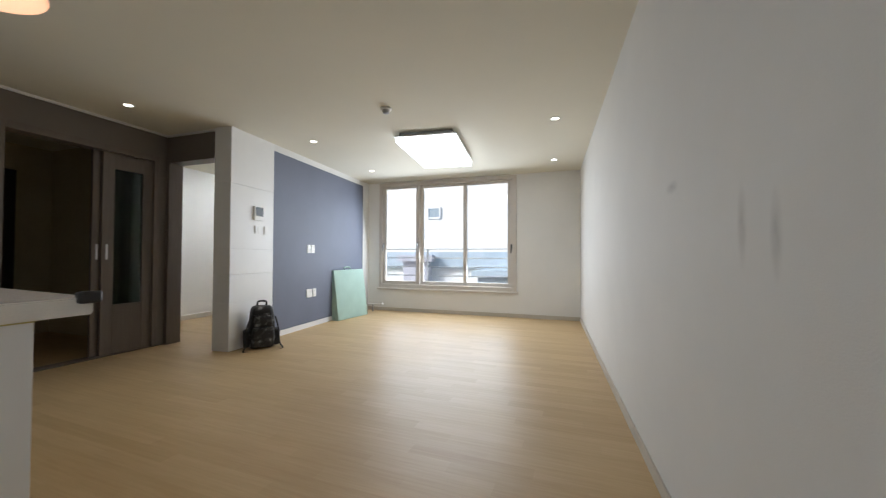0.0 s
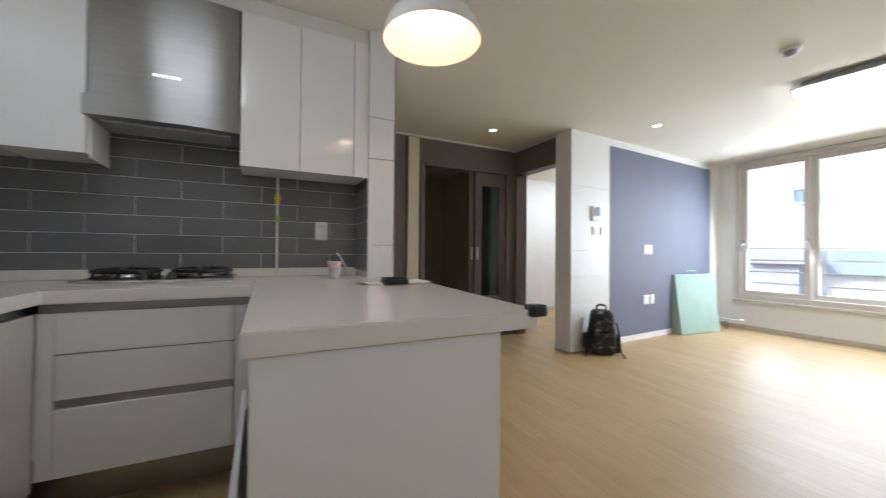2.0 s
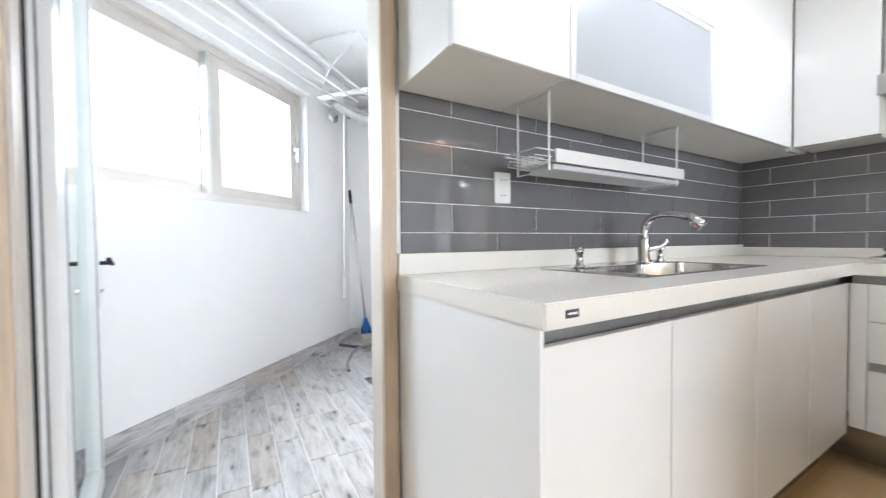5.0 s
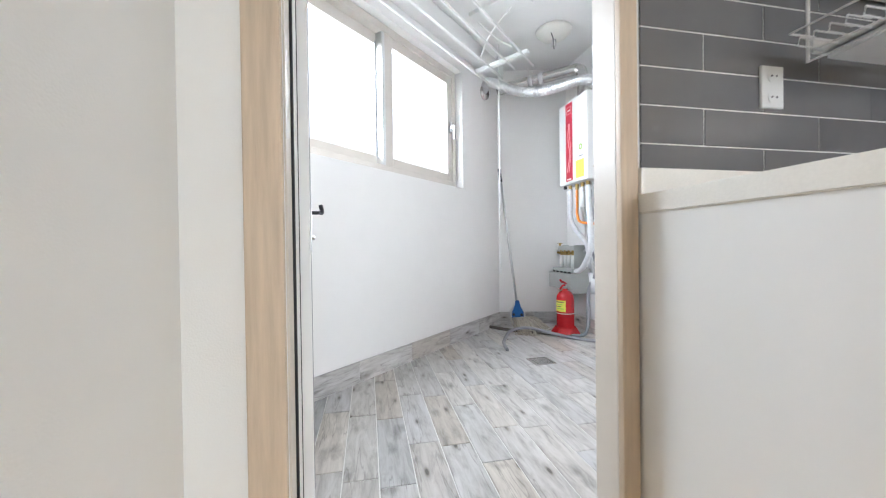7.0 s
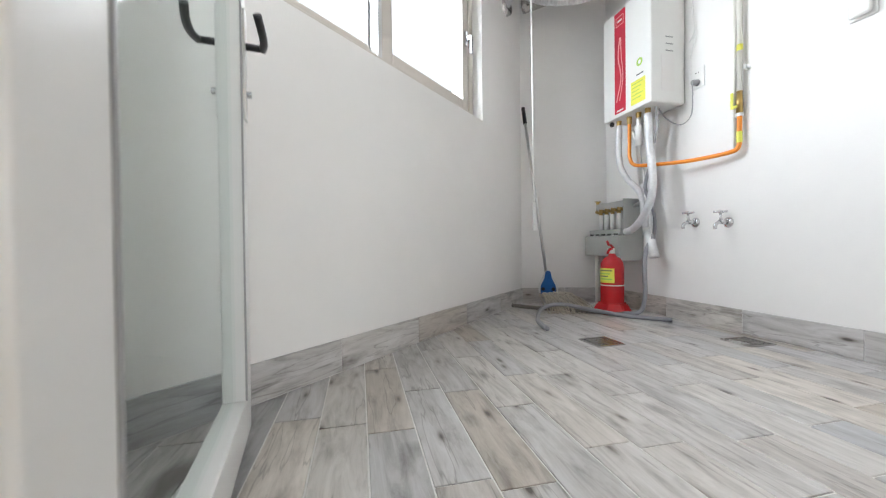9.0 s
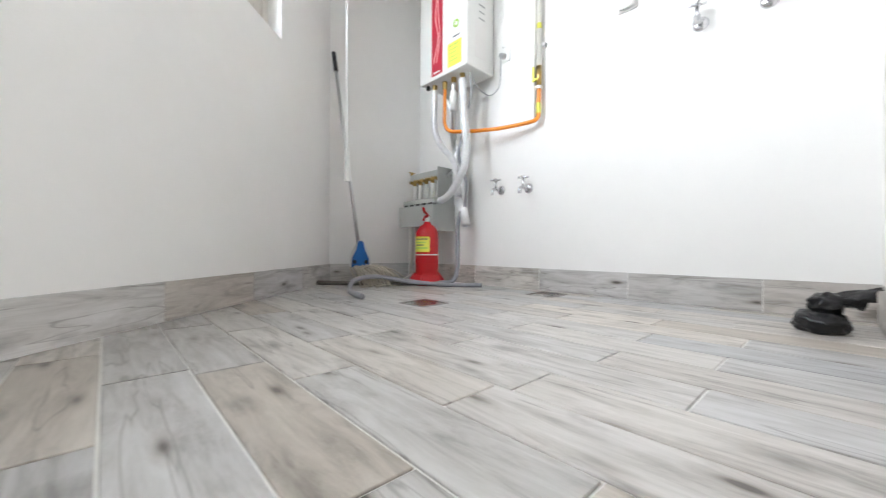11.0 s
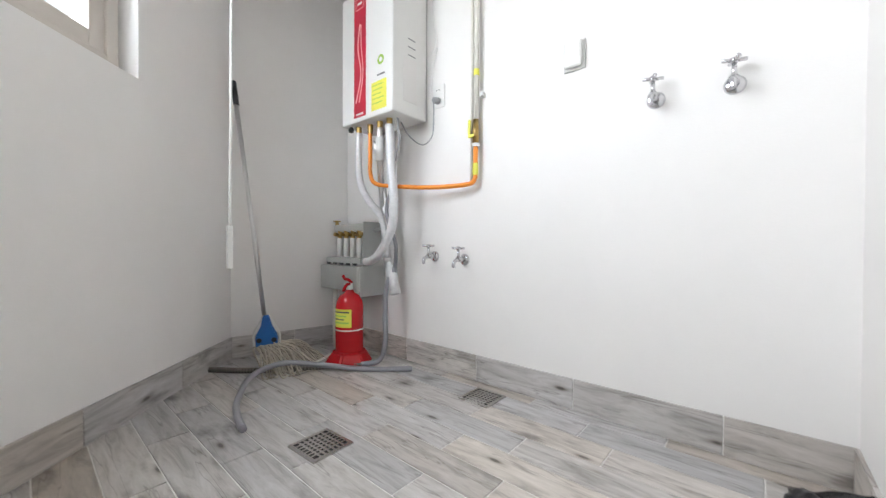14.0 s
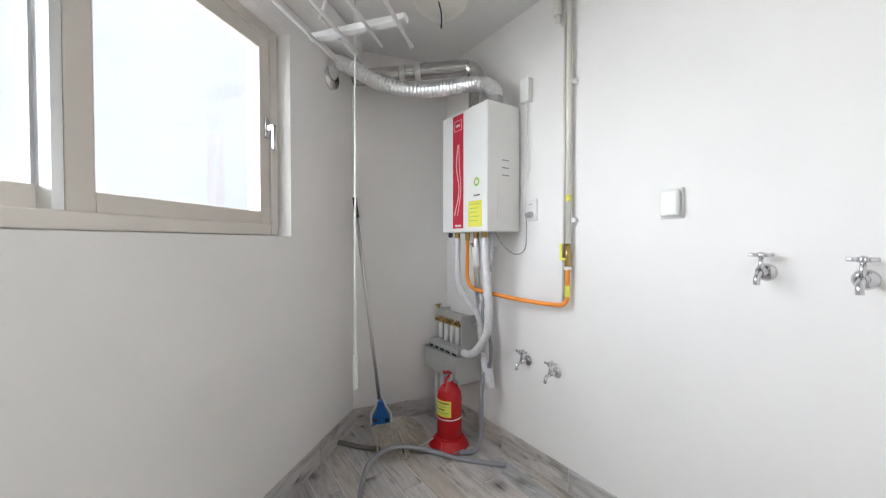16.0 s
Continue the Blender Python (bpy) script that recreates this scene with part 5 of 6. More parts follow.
fx = thing("flexible_duct", (-0.2, -2.7, 2.1), "ribbed aluminium foil exhaust hose", "duct")
part("hose", tube([(-0.53, -2.45, 1.98), (-0.53, -2.45, 2.03), (-0.47, -2.5, 2.07), (-0.35, -2.6, 2.055), (-0.2, -2.73, 2.05), (-0.04, -2.86, 2.1), (0.08, -2.96, 2.19), (0.14, -3.03, 2.23), (0.17, -3.09, 2.17)], 0.038, 20, 20, ribs=0.004), FOIL, fx, smooth=False)
part("wall_collar", cyl((0.16, -3.06, 2.15), (0.2, -3.12, 2.15), 0.062, n=24), STEEL, fx, smooth=True)

# pipes under the boiler
pipes = thing("boiler_pipes", (-0.55, -2.65, 0.8), "silver insulated pipes hanging below the boiler", "pipe")
for pts, r, mt_ in (([(-0.49, -2.73, 1.23), (-0.49, -2.73, 1.0), (-0.52, -2.7, 0.88), (-0.58, -2.64, 0.76), (-0.6, -2.62, 0.55)], 0.017, INSUL),
                    ([(-0.5, -2.565, 1.23), (-0.5, -2.565, 1.1), (-0.53, -2.6, 1.0), (-0.6, -2.66, 0.8), (-0.61, -2.66, 0.62)], 0.013, ALU),
                    ([(-0.5, -2.49, 1.23), (-0.5, -2.475, 1.02), (-0.5, -2.455, 0.84), (-0.505, -2.48, 0.7), (-0.515, -2.58, 0.58), (-0.53, -2.68, 0.532), (-0.545, -2.76, 0.527)], 0.02, INSUL),
                    ([(-0.57, -2.7, 1.2), (-0.59, -2.66, 1.0), (-0.57, -2.6, 0.86), (-0.59, -2.63, 0.74), (-0.6, -2.72, 0.7)], 0.009, ALU),
                    ([(-0.55, -2.53, 1.2), (-0.58, -2.55, 0.98), (-0.56, -2.58, 0.8), (-0.59, -2.54, 0.62), (-0.6, -2.56, 0.45)], 0.009, HOSEG),
                    ([(-0.6, -2.6, 1.2), (-0.61, -2.6, 0.9), (-0.6, -2.58, 0.6), (-0.61, -2.56, 0.42)], 0.014, FOIL),
                    ([(-0.58, -2.66, 1.2), (-0.6, -2.68, 0.95), (-0.59, -2.6, 0.72)], 0.012, FOIL)):
    part("pipe", tube(pts, r * 1.15, 12), mt_, pipes, smooth=True)
part("sleeve", cyl((-0.5, -2.565, 1.06), (-0.5, -2.565, 1.18), 0.022, n=14), WHITEP, pipes, smooth=True)
part("sleeve", cyl((-0.58, -2.53, 0.36), (-0.6, -2.6, 0.52), 0.03, n=12), INSUL, pipes, "torn pipe insulation", True)
part("cable_bundle", tube([(-0.5, -2.43, 1.25), (-0.5, -2.42, 1.12), (-0.52, -2.46, 1.05), (-0.53, -2.44, 1.18)], 0.006), GREYP, pipes, smooth=True)

gas = thing("gas_line", (-0.63, -2.2, 0.9), "cream gas pipe with a yellow lever valve and orange hose", "pipe")
part("riser", tube([(BW + 0.028, -2.055, 2.44), (BW + 0.028, -2.055, 1.2)], 0.0125, 12, sharp=True), PIPEW, gas, smooth=True)
part("riser", tube([(BW + 0.02, -2.085, 2.3), (BW + 0.02, -2.085, 0.92)], 0.008, 10, sharp=True), PIPEW, gas, smooth=True)
part("ball_valve", cyl((BW + 0.03, -2.055, 1.09), (BW + 0.03, -2.055, 1.2), 0.0145, 0.013), BRASS, gas, smooth=True)
part("lever", join(box(BW + 0.04, BW + 0.046, -2.09, -2.076, 1.13, 1.2, 0.003), box(BW + 0.036, BW + 0.046, -2.09, -2.055, 1.118, 1.132, 0.003)), YELLOW, gas, "yellow valve lever")
part("union", cyl((BW + 0.03, -2.055, 1.075), (BW + 0.03, -2.055, 1.09), 0.018), WHITEP, gas)
part("orange_hose", tube([(BW + 0.03, -2.055, 1.08), (BW + 0.03, -2.056, 0.98), (BW + 0.032, -2.06, 0.925), (BW + 0.05, -2.1, 0.903), (BW + 0.09, -2.3, 0.905), (-0.53, -2.5, 0.925), (-0.5, -2.6, 0.945), (-0.498, -2.64, 1.0), (-0.5, -2.645, 1.1), (-0.5, -2.645, 1.24)], 0.011, 12), ORANGE, gas, smooth=True)
part("warning_tape", cyl((BW + 0.03, -2.056, 0.945), (BW + 0.03, -2.056, 1.0), 0.0125, n=12), YELLOW, gas)
part("warning_tape", cyl((BW + 0.028, -2.055, 1.4), (BW + 0.028, -2.055, 1.43), 0.0132, n=12), YELLOW, gas)
for z in (1.3, 1.95):
    part("clip", box(BW, BW + 0.03, -2.04, -2.02, z, z + 0.02, 0.004), WHITEP, gas)
part("top_fitting", join(cyl((BW + 0.03, -2.12, 2.3), (BW + 0.03, -2.12, 2.4), 0.02), cyl((BW + 0.03, -2.12, 2.26), (BW + 0.03, -2.12, 2.3), 0.012)), PIPEW, gas)

o = outlet("power_outlet", (BW, -2.305, 1.378), (1, 0, 0), "white wall outlet with a grey plug in it", "outlet")
pl = thing("boiler_plug", (BW + 0.02, -2.305, 1.35), "grey mains plug with a drooping cable", "plug")
part("plug", cyl((BW + 0.012, -2.305, 1.352), (BW + 0.045, -2.305, 1.35), 0.018, 0.013), GREYP, pl, smooth=True)
part("cable", tube([(BW + 0.045, -2.305, 1.345), (BW + 0.05, -2.3, 1.27), (BW + 0.04, -2.32, 1.17), (BW + 0.04, -2.39, 1.14), (-0.6, -2.45, 1.19), (-0.57, -2.48, 1.262)], 0.0035, 8), GREYP, pl, smooth=True)
cb = thing("sensor_box", (BW, -2.335, 2.02), "small white sensor box with a looped wire", "sensor")
part("case", box(BW, BW + 0.035, -2.365, -2.305, 1.955, 2.08, 0.005), WHITEP, cb)
part("wire", tube([(BW + 0.012, -2.335, 1.955), (BW + 0.012, -2.34, 1.8), (BW + 0.012, -2.32, 1.66), (BW + 0.02, -2.35, 1.6), (BW + 0.015, -2.31, 1.62), (BW + 0.012, -2.35, 1.5), (BW + 0.012, -2.35, 1.3)], 0.003, 6), WHITEP, cb)
wb = thing("junction_box", (BW, -1.61, 1.378), "white rounded cover box on the wall", "cover")
part("plate", box(BW, BW + 0.01, -1.65, -1.566, 1.295, 1.41, 0.006), WHITEP, wb)
part("cover", box(BW + 0.01, BW + 0.034, -1.643, -1.573, 1.302, 1.403, 0.015, None, 4), WHITEP, wb, smooth=True)


def bib_tap(y, z):
    t = thing("wall_tap", (BW, y, z), "chrome wall tap with a cross handle", "tap", "veranda wall taps")
    part("rosette", lathe([(0, 0.012), (0.02, 0.011), (0.028, 0.003), (0.028, 0)], (BW, y, z), 22, (1, 0, 0)), CHROME, t, smooth=True)
    part("body", cyl((BW, y, z), (BW + 0.055, y, z + 0.004), 0.011, 0.013, 14), CHROME, t, smooth=True)
    part("spout", tube([(BW + 0.04, y, z), (BW + 0.07, y, z - 0.002), (BW + 0.085, y, z - 0.015), (BW + 0.087, y, z - 0.035)], 0.009), CHROME, t, smooth=True)
    part("stem", cyl((BW + 0.05, y, z), (BW + 0.052, y, z + 0.05), 0.008, 0.006, 12), CHROME, t, smooth=True)
    cz, cx = z + 0.054, BW + 0.052
    arms = [cyl((cx, y, cz), (cx + 0.03 * math.cos(a), y + 0.03 * math.sin(a), cz + 0.002), 0.005, 0.006, 10) for a in (0.4, 1.97, 3.54, 5.11)]
    part("cross_handle", join(*arms, lathe([(0, 0.012), (0.009, 0.008), (0.01, -0.006), (0, -0.008)], (cx, y, cz), 14)), CHROME, t, smooth=True)


for y, z in ((-2.33, 0.562), (-2.137, 0.552), (-1.33, 1.112), (-1.122, 1.106)):
    bib_tap(y, z)

# heating manifold
mf = thing("heating_manifold", (-0.58, -2.9, 0.33), "grey steel heating manifold with brass valves", "manifold")
part("bracket", box(-0.67, -0.52, -2.735, -2.73, 0.33, 0.75, 0.001), MANI, mf)
part("bracket", box(-0.67, -0.6, -3.07, -3.065, 0.33, 0.75, 0.001), MANI, mf)
part("top_bar", box(-0.61, -0.565, -3.085, -2.735, 0.7, 0.745, 0.006), MANI, mf)
part("lower_bar", box(-0.59, -0.5, -3.075, -2.735, 0.51, 0.545, 0.006), MANI, mf)
part("cover", prism([(-0.5, -3.09), (-0.47, -3.09), (-0.475, -2.725), (-0.51, -2.725)], 0.36, 0.5, 0.004), MANI, mf)
part("cover_side", box(-0.67, -0.49, -2.73, -2.722, 0.33, 0.5, 0.002), MANI, mf)
for k in range(5):
    y = -3.04 + 0.066 * k
    part("valve", join(cyl((-0.575, y, 0.66), (-0.575, y, 0.705), 0.014, 0.012, 10), cyl((-0.575, y, 0.675), (-0.535, y, 0.685), 0.009, 0.012, 10)), BRASS, mf)
    part("loop_pipe", cyl((-0.575, y, 0.54), (-0.575, y, 0.66), 0.016, n=14), WHITEP, mf, smooth=True)
    part("cover_slot", box(-0.499, -0.4965, y - 0.022, y + 0.018, 0.503, 0.516), BLACKP, mf)
part("end_valve", join(cyl((-0.59, -3.095, 0.73), (-0.59, -3.095, 0.765), 0.012, n=10), box(-0.615, -0.565, -3.102, -3.088, 0.765, 0.772, 0.002)), BRASS, mf)
for y in (-3.05, -2.98):
    part("feed_pipe", cyl((-0.55, y, VF), (-0.55, y, 0.37), 0.016, n=12), PIPEW, mf, smooth=True)

# fire extinguisher on its stand
EX, EY = -0.425, -2.722
fe = thing("fire_extinguisher", (EX, EY, VF), "red fire extinguisher standing in a red foot", "fire extinguisher")
part("cylinder", lathe([(0, 0.05), (0.068, 0.05), (0.073, 0.06), (0.073, 0.3), (0.068, 0.335), (0.05, 0.365), (0.025, 0.38), (0.02, 0.395), (0, 0.4)], (EX, EY, VF), 32), RED, fe, smooth=True)
foot = prism([(EX + 0.13 * math.cos(math.pi / 6 + k * math.pi / 3) * (1.0 if k % 2 else 0.95), EY + 0.13 * math.sin(math.pi / 6 + k * math.pi / 3)) for k in range(6)], VF, VF + 0.075, 0.012)
for v in foot.verts:
    if v.co.z > VF + 0.05:
        v.co.x, v.co.y = EX + (v.co.x - EX) * 0.75, EY + (v.co.y - EY) * 0.75
part("foot", foot, RED, fe, smooth=False)
part("band", lathe([(0.0738, 0.185), (0.0738, 0.192)], (EX, EY, VF), 32), WHITEP, fe)
lab = bmesh.new()
va = [[lab.verts.new((EX + 0.0738 * math.cos(a), EY + 0.0738 * math.sin(a), VF + z)) for a in [radians(-27 + 90 * k / 10) for k in range(11)]] for z in (0.205, 0.3)]
for k in range(10):
    lab.faces.new((va[0][k], va[0][k + 1], va[1][k + 1], va[1][k]))
part("label", lab, YELLOW, fe, "yellow instruction label")
for i, z in enumerate((0.285, 0.265, 0.248, 0.23)):
    lb = bmesh.new()
    vv = [[lb.verts.new((EX + 0.0745 * math.cos(a), EY + 0.0745 * math.sin(a), VF + q)) for a in [radians(-18 + (70 - 10 * (i % 3)) * k / 8) for k in range(9)]] for q in (z - 0.004, z + 0.003)]
    for k in range(8):
        lb.faces.new((vv[0][k], vv[0][k + 1], vv[1][k + 1], vv[1][k]))
    part("label_line", lb, GREENP if i % 2 else BAR, fe)
part("valve", join(cyl((EX, EY, VF + 0.39), (EX, EY, VF + 0.42), 0.017), box(EX - 0.015, EX + 0.03, EY - 0.01, EY + 0.01, VF + 0.415, VF + 0.43, 0.003)), ALU, fe)
part("lever", tube([(EX - 0.02, EY - 0.01, VF + 0.43), (EX + 0.01, EY, VF + 0.45), (EX + 0.04, EY + 0.02, VF + 0.455), (EX + 0.07, EY + 0.045, VF + 0.475)], 0.008, 8), RED, fe, smooth=True)
part("grip", tube([(EX, EY, VF + 0.425), (EX + 0.04, EY + 0.03, VF + 0.425), (EX + 0.075, EY + 0.055, VF + 0.4)], 0.008, 8), RED, fe, smooth=True)
part("tether", tube([(EX + 0.1, EY - 0.02, VF + 0.07), (EX + 0.16, EY - 0.04, VF + 0.04), (EX + 0.22, EY - 0.06, VF + 0.02)], 0.004, 6), PIPEW, fe, smooth=True)

# mop
mop = thing("mop", (-0.12, -3.02, VF), "string mop with a blue clamp leaning in the corner", "mop")
h0, h1 = Vector((-0.106, -3.015, 0.22)), Vector((-0.02, -3.2, 1.49))
hd = (h1 - h0).normalized()
part("pole", cyl(h0, h1 - hd * 0.13, 0.011, n=14), ALU, mop, "silver pole", True)
part("grip", cyl(h1 - hd * 0.13, h1, 0.014, n=14), BLACKP, mop, "black grip", True)
q = Matrix.Translation((-0.108, -2.995, 0.09)) @ Matrix.Rotation(radians(-30), 4, "Z") @ Matrix.Rotation(radians(-12), 4, "X")
cl = prism([(-0.052, 0.0), (-0.052, 0.06), (-0.026, 0.115), (-0.016, 0.17), (0.016, 0.17), (0.026, 0.115), (0.052, 0.06), (0.052, 0.0)], -0.012, 0.012, 0.004)
cl.transform(q @ Matrix.Rotation(radians(90), 4, "X"))
part("clamp", cl, BLUEP, mop, "blue plastic clamp")
for s in (-1, 1):
    part("clamp_wire", tube([q @ Vector(p) for p in ((s * 0.014, 0, 0.17), (s * 0.034, 0, 0.125), (s * 0.061, 0, 0.07), (s * 0.061, 0, -0.01))], 0.005, 8), WHITEP, mop, smooth=True)
    part("clamp_hole", cyl(q @ Vector((s * 0.035, -0.014, 0.04)), q @ Vector((s * 0.035, 0.014, 0.04)), 0.013, n=14), BLACKP, mop)
rnd = random.Random(4)
strands = []
for k in range(420):
    u = rnd.uniform(-0.055, 0.055)
    a = q @ Vector((u, rnd.uniform(-0.015, 0.015), 0.0))
    ang = radians(rnd.uniform(75, 225))
    L = rnd.uniform(0.05, 0.27)
    e = Vector((a.x + L * math.cos(ang), a.y + 0.02 + L * 0.8 * math.sin(ang), VF + 0.004 + rnd.uniform(0.0, 0.06) * (1 - L * 3)))
    mid = (a + e) / 2 + Vector((rnd.uniform(-0.02, 0.02), rnd.uniform(-0.02, 0.02), 0.02 + rnd.uniform(0, 0.03)))
    strands.append(tube([a, mid, e, e + Vector((rnd.uniform(-0.03, 0.03), rnd.uniform(-0.02, 0.03), 0))], 0.0042, 5, 3))
tagged(part("strand_tangle", join(*strands), COTTON, mop, "matted dirty cotton strands", True), kind="stuff")

# hoses on the floor
single("water_hose", tube([(-0.56, -2.38, VF + 0.012), (-0.4, -2.55, VF + 0.012), (-0.26, -2.72, VF + 0.03), (-0.1, -2.8, VF + 0.06), (0.06, -2.76, VF + 0.05), (0.17, -2.62, VF + 0.015), (0.22, -2.48, VF + 0.013), (0.243, -2.37, VF + 0.013)], 0.013, 12, 10), HOSEG, "grey garden hose curled across the tiles", "hose", smooth=True)
dh = thing("drain_hose", (-0.3, -2.85, VF), "brown corrugated drain hose running up to the pipes", "hose")
part("floor_run", tube([(0.125, -3.11, VF + 0.016), (0.02, -2.97, VF + 0.016), (-0.12, -2.84, VF + 0.016), (-0.28, -2.72, VF + 0.016), (-0.42, -2.61, VF + 0.016)], 0.012, 10, 26, ribs=0.003), HOSED, dh)
part("rising_run", tube([(-0.42, -2.61, VF + 0.016), (-0.5, -2.565, VF + 0.03), (-0.535, -2.56, 0.1), (-0.54, -2.565, 0.25), (-0.55, -2.57, 0.38), (-0.6, -2.56, 0.5)], 0.014, 12), HOSEG, dh, smooth=True)


def drain(x, y, rot):
    d = thing("floor_drain", (x, y, VF), "square steel floor drain with a punched grate", "drain", "floor drains")
    m = Matrix.Translation((x, y, VF)) @ Matrix.Rotation(rot, 4, "Z")
    part("pit", box(-0.07, 0.07, -0.07, 0.07, -0.002, 0.0015, 0, m), BLACKP, d)
    bars = rect_frame(-0.072, 0.072, 0.0, 0.005, -0.072, 0.072, 0.012, bevel=0)
    g = join(*bars, *[box(-0.06, 0.06, 0, 0.004, -0.06 + 0.0165 * k - 0.004, -0.06 + 0.0165 * k + 0.004) for k in range(1, 7)], *[box(-0.06 + 0.0165 * k - 0.004, -0.06 + 0.0165 * k + 0.004, 0, 0.0038, -0.06, 0.06) for k in range(1, 7)])
    g.transform(m @ Matrix.Rotation(radians(-90), 4, "X") @ Matrix.Scale(-1, 4, (0, 1, 0)))
    part("grate", g, STEEL, d)


drain(0.11, -2.105, 0.05)
drain(-0.53, -1.93, 0.0)

# tied black bag
bag = thing("bin_bag", (-0.36, -0.95, VF), "small knotted black plastic bag", "bag")
def crumple(c, r, seed, squash=1.0):
    b = bmesh.new()
    bmesh.ops.create_icosphere(b, subdivisions=4, radius=1)
    for v in b.verts:
        n = v.co.normalized()
        k = 1 + 0.25 * noise.noise(n * 2.2 + Vector((seed, 0, 0))) + 0.12 * abs(noise.noise(n * 6 + Vector((0, seed, 0))))
        v.co = Vector(c) + Vector((n.x * r * k, n.y * r * k, n.z * r * k * squash))
        v.co.z = max(VF + 0.001, v.co.z)
    return b
part("body", crumple((-0.375, -0.985, VF + 0.026), 0.056, 3, 0.66), BAG, bag, smooth=True)
part("neck", crumple((-0.38, -0.975, VF + 0.078), 0.036, 8, 0.85), BAG, bag, smooth=True)
ear = bmesh.new()
bmesh.ops.create_grid(ear, x_segments=10, y_segments=8, size=0.5)
for v in ear.verts:
    u, w = v.co.x + 0.5, v.co.y
    wid = 0.03 + 0.09 * u
    v.co = Vector((-0.375 - 0.03 * u + 0.02 * math.sin(9 * w), -0.975 + 0.085 * u + wid * w * 0.35 + 0.01 * noise.noise(Vector((u * 5, w * 6, 2))), VF + 0.085 + 0.012 * u + wid * w * 0.5 + 0.012 * math.sin(14 * w + 3 * u)))
bmesh.ops.solidify(ear, geom=ear.faces[:], thickness=0.001)
part("knot_ear", ear, BAG, bag, smooth=True)

# ceiling airer with its cord, and the stripped lamp holder
air = thing("ceiling_airer", (0.3, -2.5, 2.3), "white ceiling clothes airer with a pull cord", "airer")
dvec = Vector((0.721, 0.693, 0))
nvec = Vector((-0.605, 0.797, 0))
base = Vector((0.24, -2.774, 2.12))
for k in range(4):
    s = base + nvec * (0.138 * k) + dvec * (0.0, 0.03, 0.05, 0.0)[k]
    part("rod", cyl(s - dvec * 0.02, base + nvec * (0.138 * k) + dvec * 1.7, 0.0085, n=10), WHITEP, air, smooth=True)
for t in (0.16, 1.5):
    a = base + dvec * t
    m = Matrix.Translation(a) @ Matrix.Rotation(math.atan2(nvec.y, nvec.x), 4, "Z")
    part("cross_bar", box(-0.03, 0.45, -0.02, 0.02, 0.006, 0.034, 0.006, m), WHITEP, air)
m = Matrix.Translation(base + dvec * 0.3) @ Matrix.Rotation(math.atan2(nvec.y, nvec.x), 4, "Z")
part("ceiling_plate", box(0.08, 0.5, -0.09, 0.09, VZ - 2.12 - 0.03, VZ - 2.12 - 0.001, 0.006, m), WHITEP, air)
part("arm", join(tube([m @ Vector(p) for p in ((0.08, 0, 0.32), (0.22, 0.05, 0.16), (0.38, 0, 0.02))], 0.006), tube([m @ Vector(p) for p in ((0.38, 0.03, 0.32), (0.22, -0.02, 0.16), (0.08, 0.03, 0.02))], 0.006)), WHITEP, air)
part("pull_cord", tube([(0.16, -2.7, 2.4), (0.175, -2.66, 1.8), (0.2, -2.6, 1.1), (0.216, -2.563, 0.68)], 0.0045, 8), WHITEP, air, "white pull cord", True)
part("cord_grip", box(0.208, 0.228, -2.567, -2.551, 0.53, 0.69, 0.004), WHITEP, air, "flat white cord grip")
lh = thing("lamp_holder", (-0.25, -2.55, VZ), "stripped cream ceiling lamp base with a bare holder", "lamp")
part("dome", lathe([(0.0, -0.075), (0.04, -0.072), (0.1, -0.05), (0.135, -0.015), (0.14, 0.0), (0, 0)], (-0.25, -2.55, VZ)), PIPEW, lh, smooth=True)
part("holder", cyl((-0.25, -2.55, VZ - 0.12), (-0.25, -2.55, VZ - 0.07), 0.017, n=12), ALU, lh, smooth=True)
part("wire", tube([(-0.25, -2.55, VZ - 0.12), (-0.24, -2.53, VZ - 0.15), (-0.22, -2.5, VZ - 0.1), (-0.19, -2.48, VZ - 0.06)], 0.004, 6), BLACKP, lh, smooth=True)

# ---- single pieces of walls and floors ----
PITCH, TL = 0.0985, 0.393
tile_mesh = {}
def tile(parent, name, w, h, m, material, bevel=0.0015, depth=0.008):
    key = (round(w, 3), round(h, 3), material.name)
    if key not in tile_mesh:
        b = box(0, w, -depth, 0, 0, h, bevel, None, 1)
        me = bpy.data.meshes.new(name)
        bmesh.ops.recalc_face_normals(b, faces=b.faces)
        b.to_mesh(me)
        b.free()
        me.materials.append(material)
        tile_mesh[key] = me
    ob = new(name, tile_mesh[key])
    ob.parent = parent
    ob.matrix_basis = m
    return ob


def tile_run(parent, length, z_lo, z_hi, first, place):
    """Running-bond courses along a wall; place: the wall's frame with x along and y out of it."""
    row = 0
    z = 1.015 - PITCH
    while z < z_hi - 0.01:
        za, zb = max(z, z_lo), min(z + PITCH - 0.0035, z_hi)
        u = first + (0 if row % 2 else TL / 2) - TL * 2
        while u < length:
            a, b = max(u, 0.0), min(u + TL - 0.003, length)
            if b - a > 0.012 and zb - za > 0.006:
                tile(parent, "tile", b - a, zb - za, place @ Matrix.Translation((a, 0, za)), TILEG)
            u += TL
        z += PITCH
        row += 1


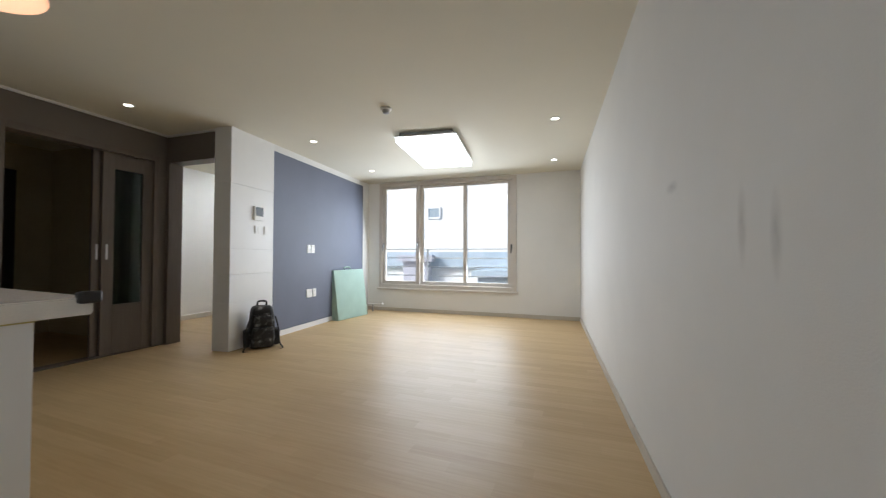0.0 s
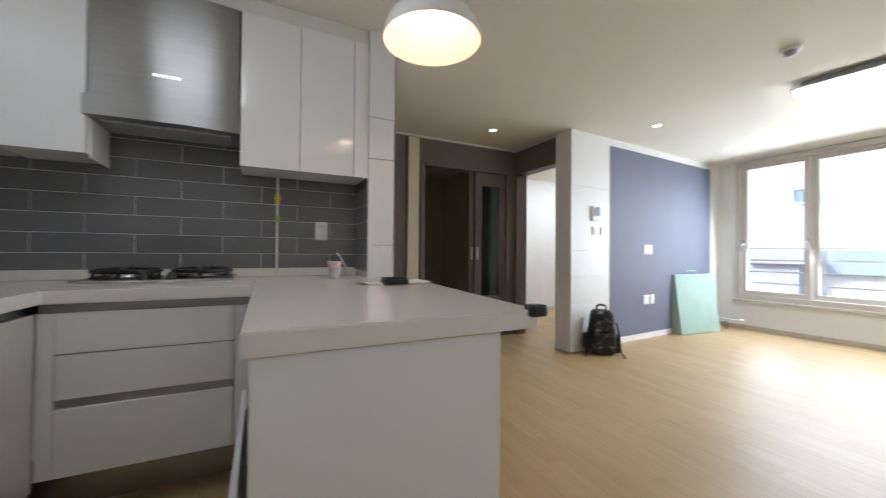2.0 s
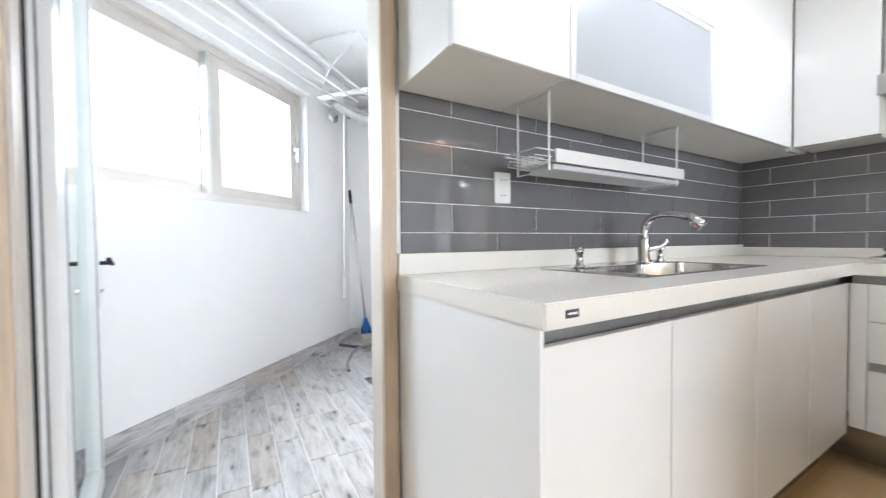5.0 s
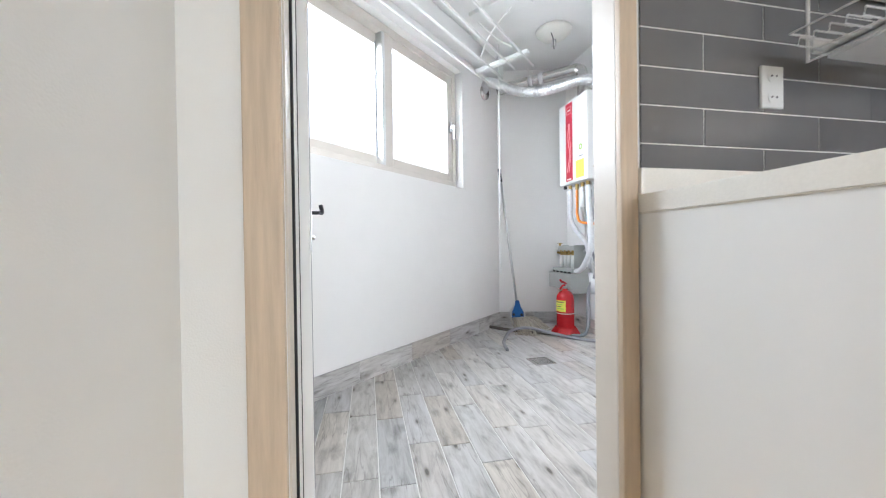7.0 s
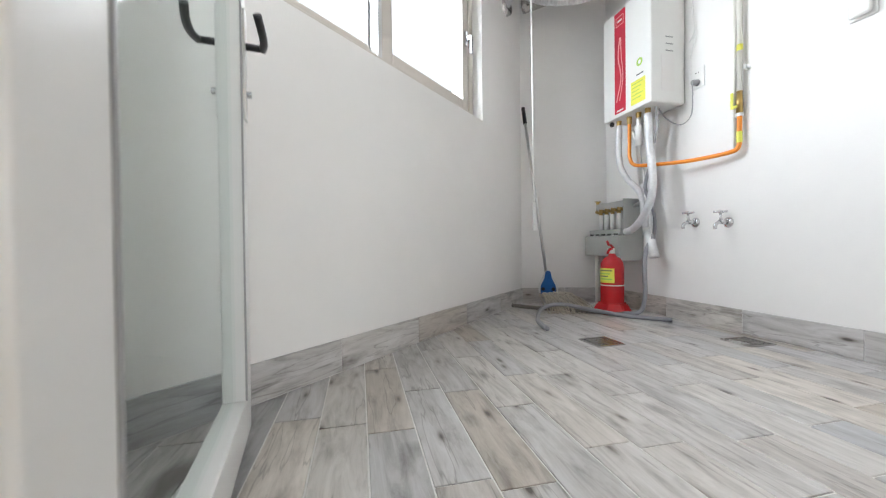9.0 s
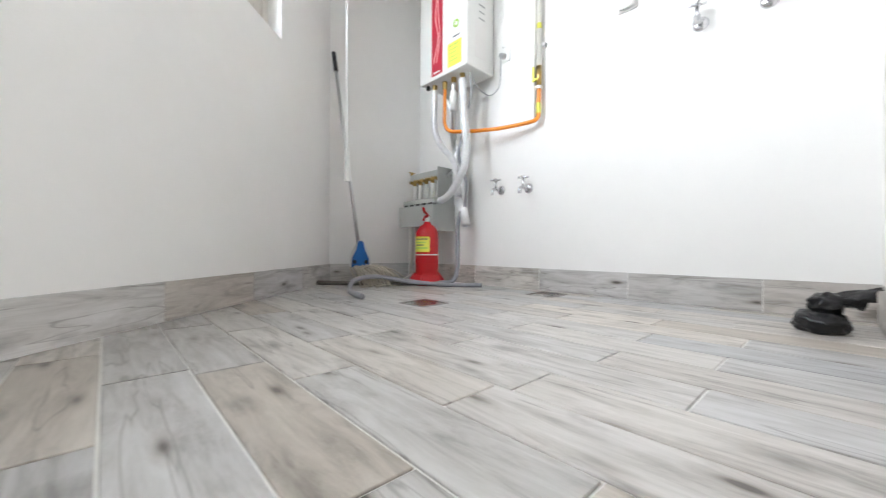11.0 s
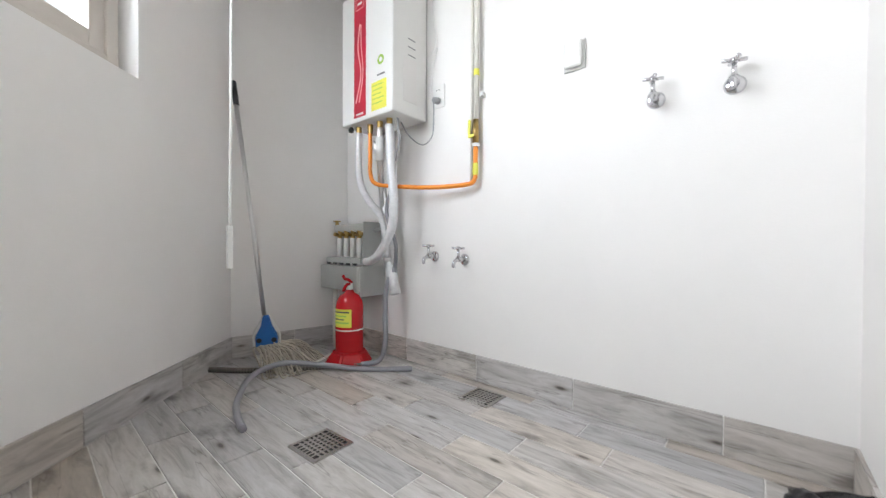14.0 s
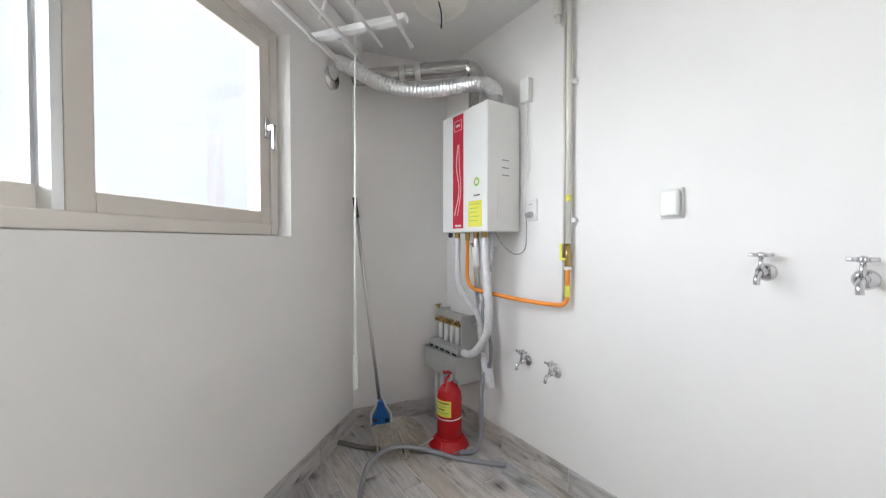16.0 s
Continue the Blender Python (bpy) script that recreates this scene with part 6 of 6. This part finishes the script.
grout_s = part("grout", box(KX, 0.543, KY - 0.008, KY - 0.0025, 0.9, 1.47), GROUT, wall_sink)
grout_h = part("grout", box(KX - 0.008, KX - 0.0025, KY, 1.222, 0.9, 1.75), GROUT, wall_hob)
grout_p = part("grout", box(KX, -1.527, 1.2245, 1.23, 0.9, 1.47), GROUT, pier)
tile_run(wall_sink, 0.543 - KX - 0.004, 0.9, 1.47, (0.543 - 0.35) % TL, Matrix.Translation((0.543, KY, 0)) @ Matrix.Rotation(radians(180), 4, "Z") @ Matrix.Scale(-1, 4, (0, 1, 0)))
tile_run(wall_hob, 1.216 - KY, 0.9, 1.74, (-0.321 - KY) % TL, Matrix.Translation((KX, KY + 0.002, 0)) @ Matrix.Rotation(radians(90), 4, "Z") @ Matrix.Scale(-1, 4, (0, 1, 0)))
tile_run(pier, 0.275, 0.9, 1.47, 0.1, Matrix.Translation((KX + 0.004, 1.222, 0)) @ Matrix.Scale(-1, 4, (0, 1, 0)) @ Matrix.Scale(-1, 4, (0, 1, 0)))

# veranda planks, long side along y, cut at the slanted walls
veranda = bpy.data.objects["floor_veranda"]
PW, PL = 0.1205, 0.475
JOINT = {6: -1.76, 7: -1.105, 8: -1.75, 9: -1.09, 10: -1.3, 16: -1.57}   # one cross joint of a course
wn = Vector((-0.693, 0.721, 0))
back_dir = (Vector((*W0, 0)) - Vector((-0.75, -3.09, 0))).normalized()
bn = Vector((-back_dir.y, back_dir.x, 0))
cut_planes = [(Vector((*W0, 0)), wn), (Vector((*W0, 0)), bn)]
plank_mesh = {}


def plank(px, py, w, length):
    key = (round(w, 3), round(length, 3))
    if key not in plank_mesh:
        b = box(0, w, 0, length, -0.008, 0, 0.0012, None, 1)
        me = bpy.data.meshes.new("plank_tile")
        b.to_mesh(me)
        b.free()
        me.materials.append(PLANK)
        plank_mesh[key] = me
    ob = new("plank_tile", plank_mesh[key])
    ob.parent, ob.location = veranda, (px, py, VF)


ix = 0
x = -0.727
while x < 2.3:
    y = JOINT.get(ix, -1.0 - (0.28, 0.04, 0.4, 0.16, 0.33, 0.1, 0.24)[ix % 7]) - 6 * PL
    while y < -0.78:
        xa, xb, ya, yb = max(x, -0.672), x + PW - 0.004, max(y, -3.4), min(y + PL - 0.004, -0.8)
        if yb - ya > 0.03:
            corners = [Vector((u, v, 0)) for u in (xa, xb) for v in (ya, yb)]
            sides = [[n.dot(c - p) for c in corners] for p, n in cut_planes]
            if all(max(s) > 0.01 for s in sides):
                if all(min(s) >= 0 for s in sides):
                    plank(xa, ya, xb - xa, yb - ya)
                else:
                    b = box(xa, xb, ya, yb, VF - 0.008, VF, 0.0)
                    for p, n in cut_planes:
                        bmesh.ops.bisect_plane(b, geom=b.verts[:] + b.edges[:] + b.faces[:], plane_co=p + n * 0.001, plane_no=n, clear_inner=True)
                    part("plank_tile", b, PLANK, veranda)
        y += PL
    x += PW
    ix += 1


def skirt_pieces(name, a, b, side, lens, h=0.121, t=0.01):
    m = along(a, b)
    total = (Vector(b) - Vector(a)).length
    base_ob = setting(name, box(0, total, min(0, side * t * 0.7), max(0, side * t * 0.7), VF, VF + h - 0.002, 0, m), GROUT, "weathered plank tile skirting")
    u, k = 0.0, 0
    while u < total - 0.005:
        e = min(u + lens[k % len(lens)], total)
        piece = part("skirting_tile", box(u + 0.001, e - 0.002, min(0, side * t), max(0, side * t), VF + 0.002, VF + h, 0.0015), PLANKX, base_ob)
        piece.matrix_basis = m
        u, k = e, k + 1


skirt_pieces("baseboard_boiler", (BW, -3.1), (BW, -0.86), -1, (0.11, 0.46, 0.47, 0.46, 0.463, 0.46))
skirt_pieces("baseboard_shared", (BW, -0.86), (0.512, -0.86), -1, (0.2, 0.46, 0.46))
skirt_pieces("baseboard_reveal", (0.515, -0.868), (0.515, -0.812), -1, (0.2,))
skirt_pieces("baseboard_window", W0, W1, 1, (0.42, 0.47, 0.465, 0.47))
skirt_pieces("baseboard_back", (BW, -3.11), W0, 1, (0.33, 0.6))
skirt_pieces("baseboard_door_side", (1.525, -0.86), (2.4, -0.86), -1, (0.6,))
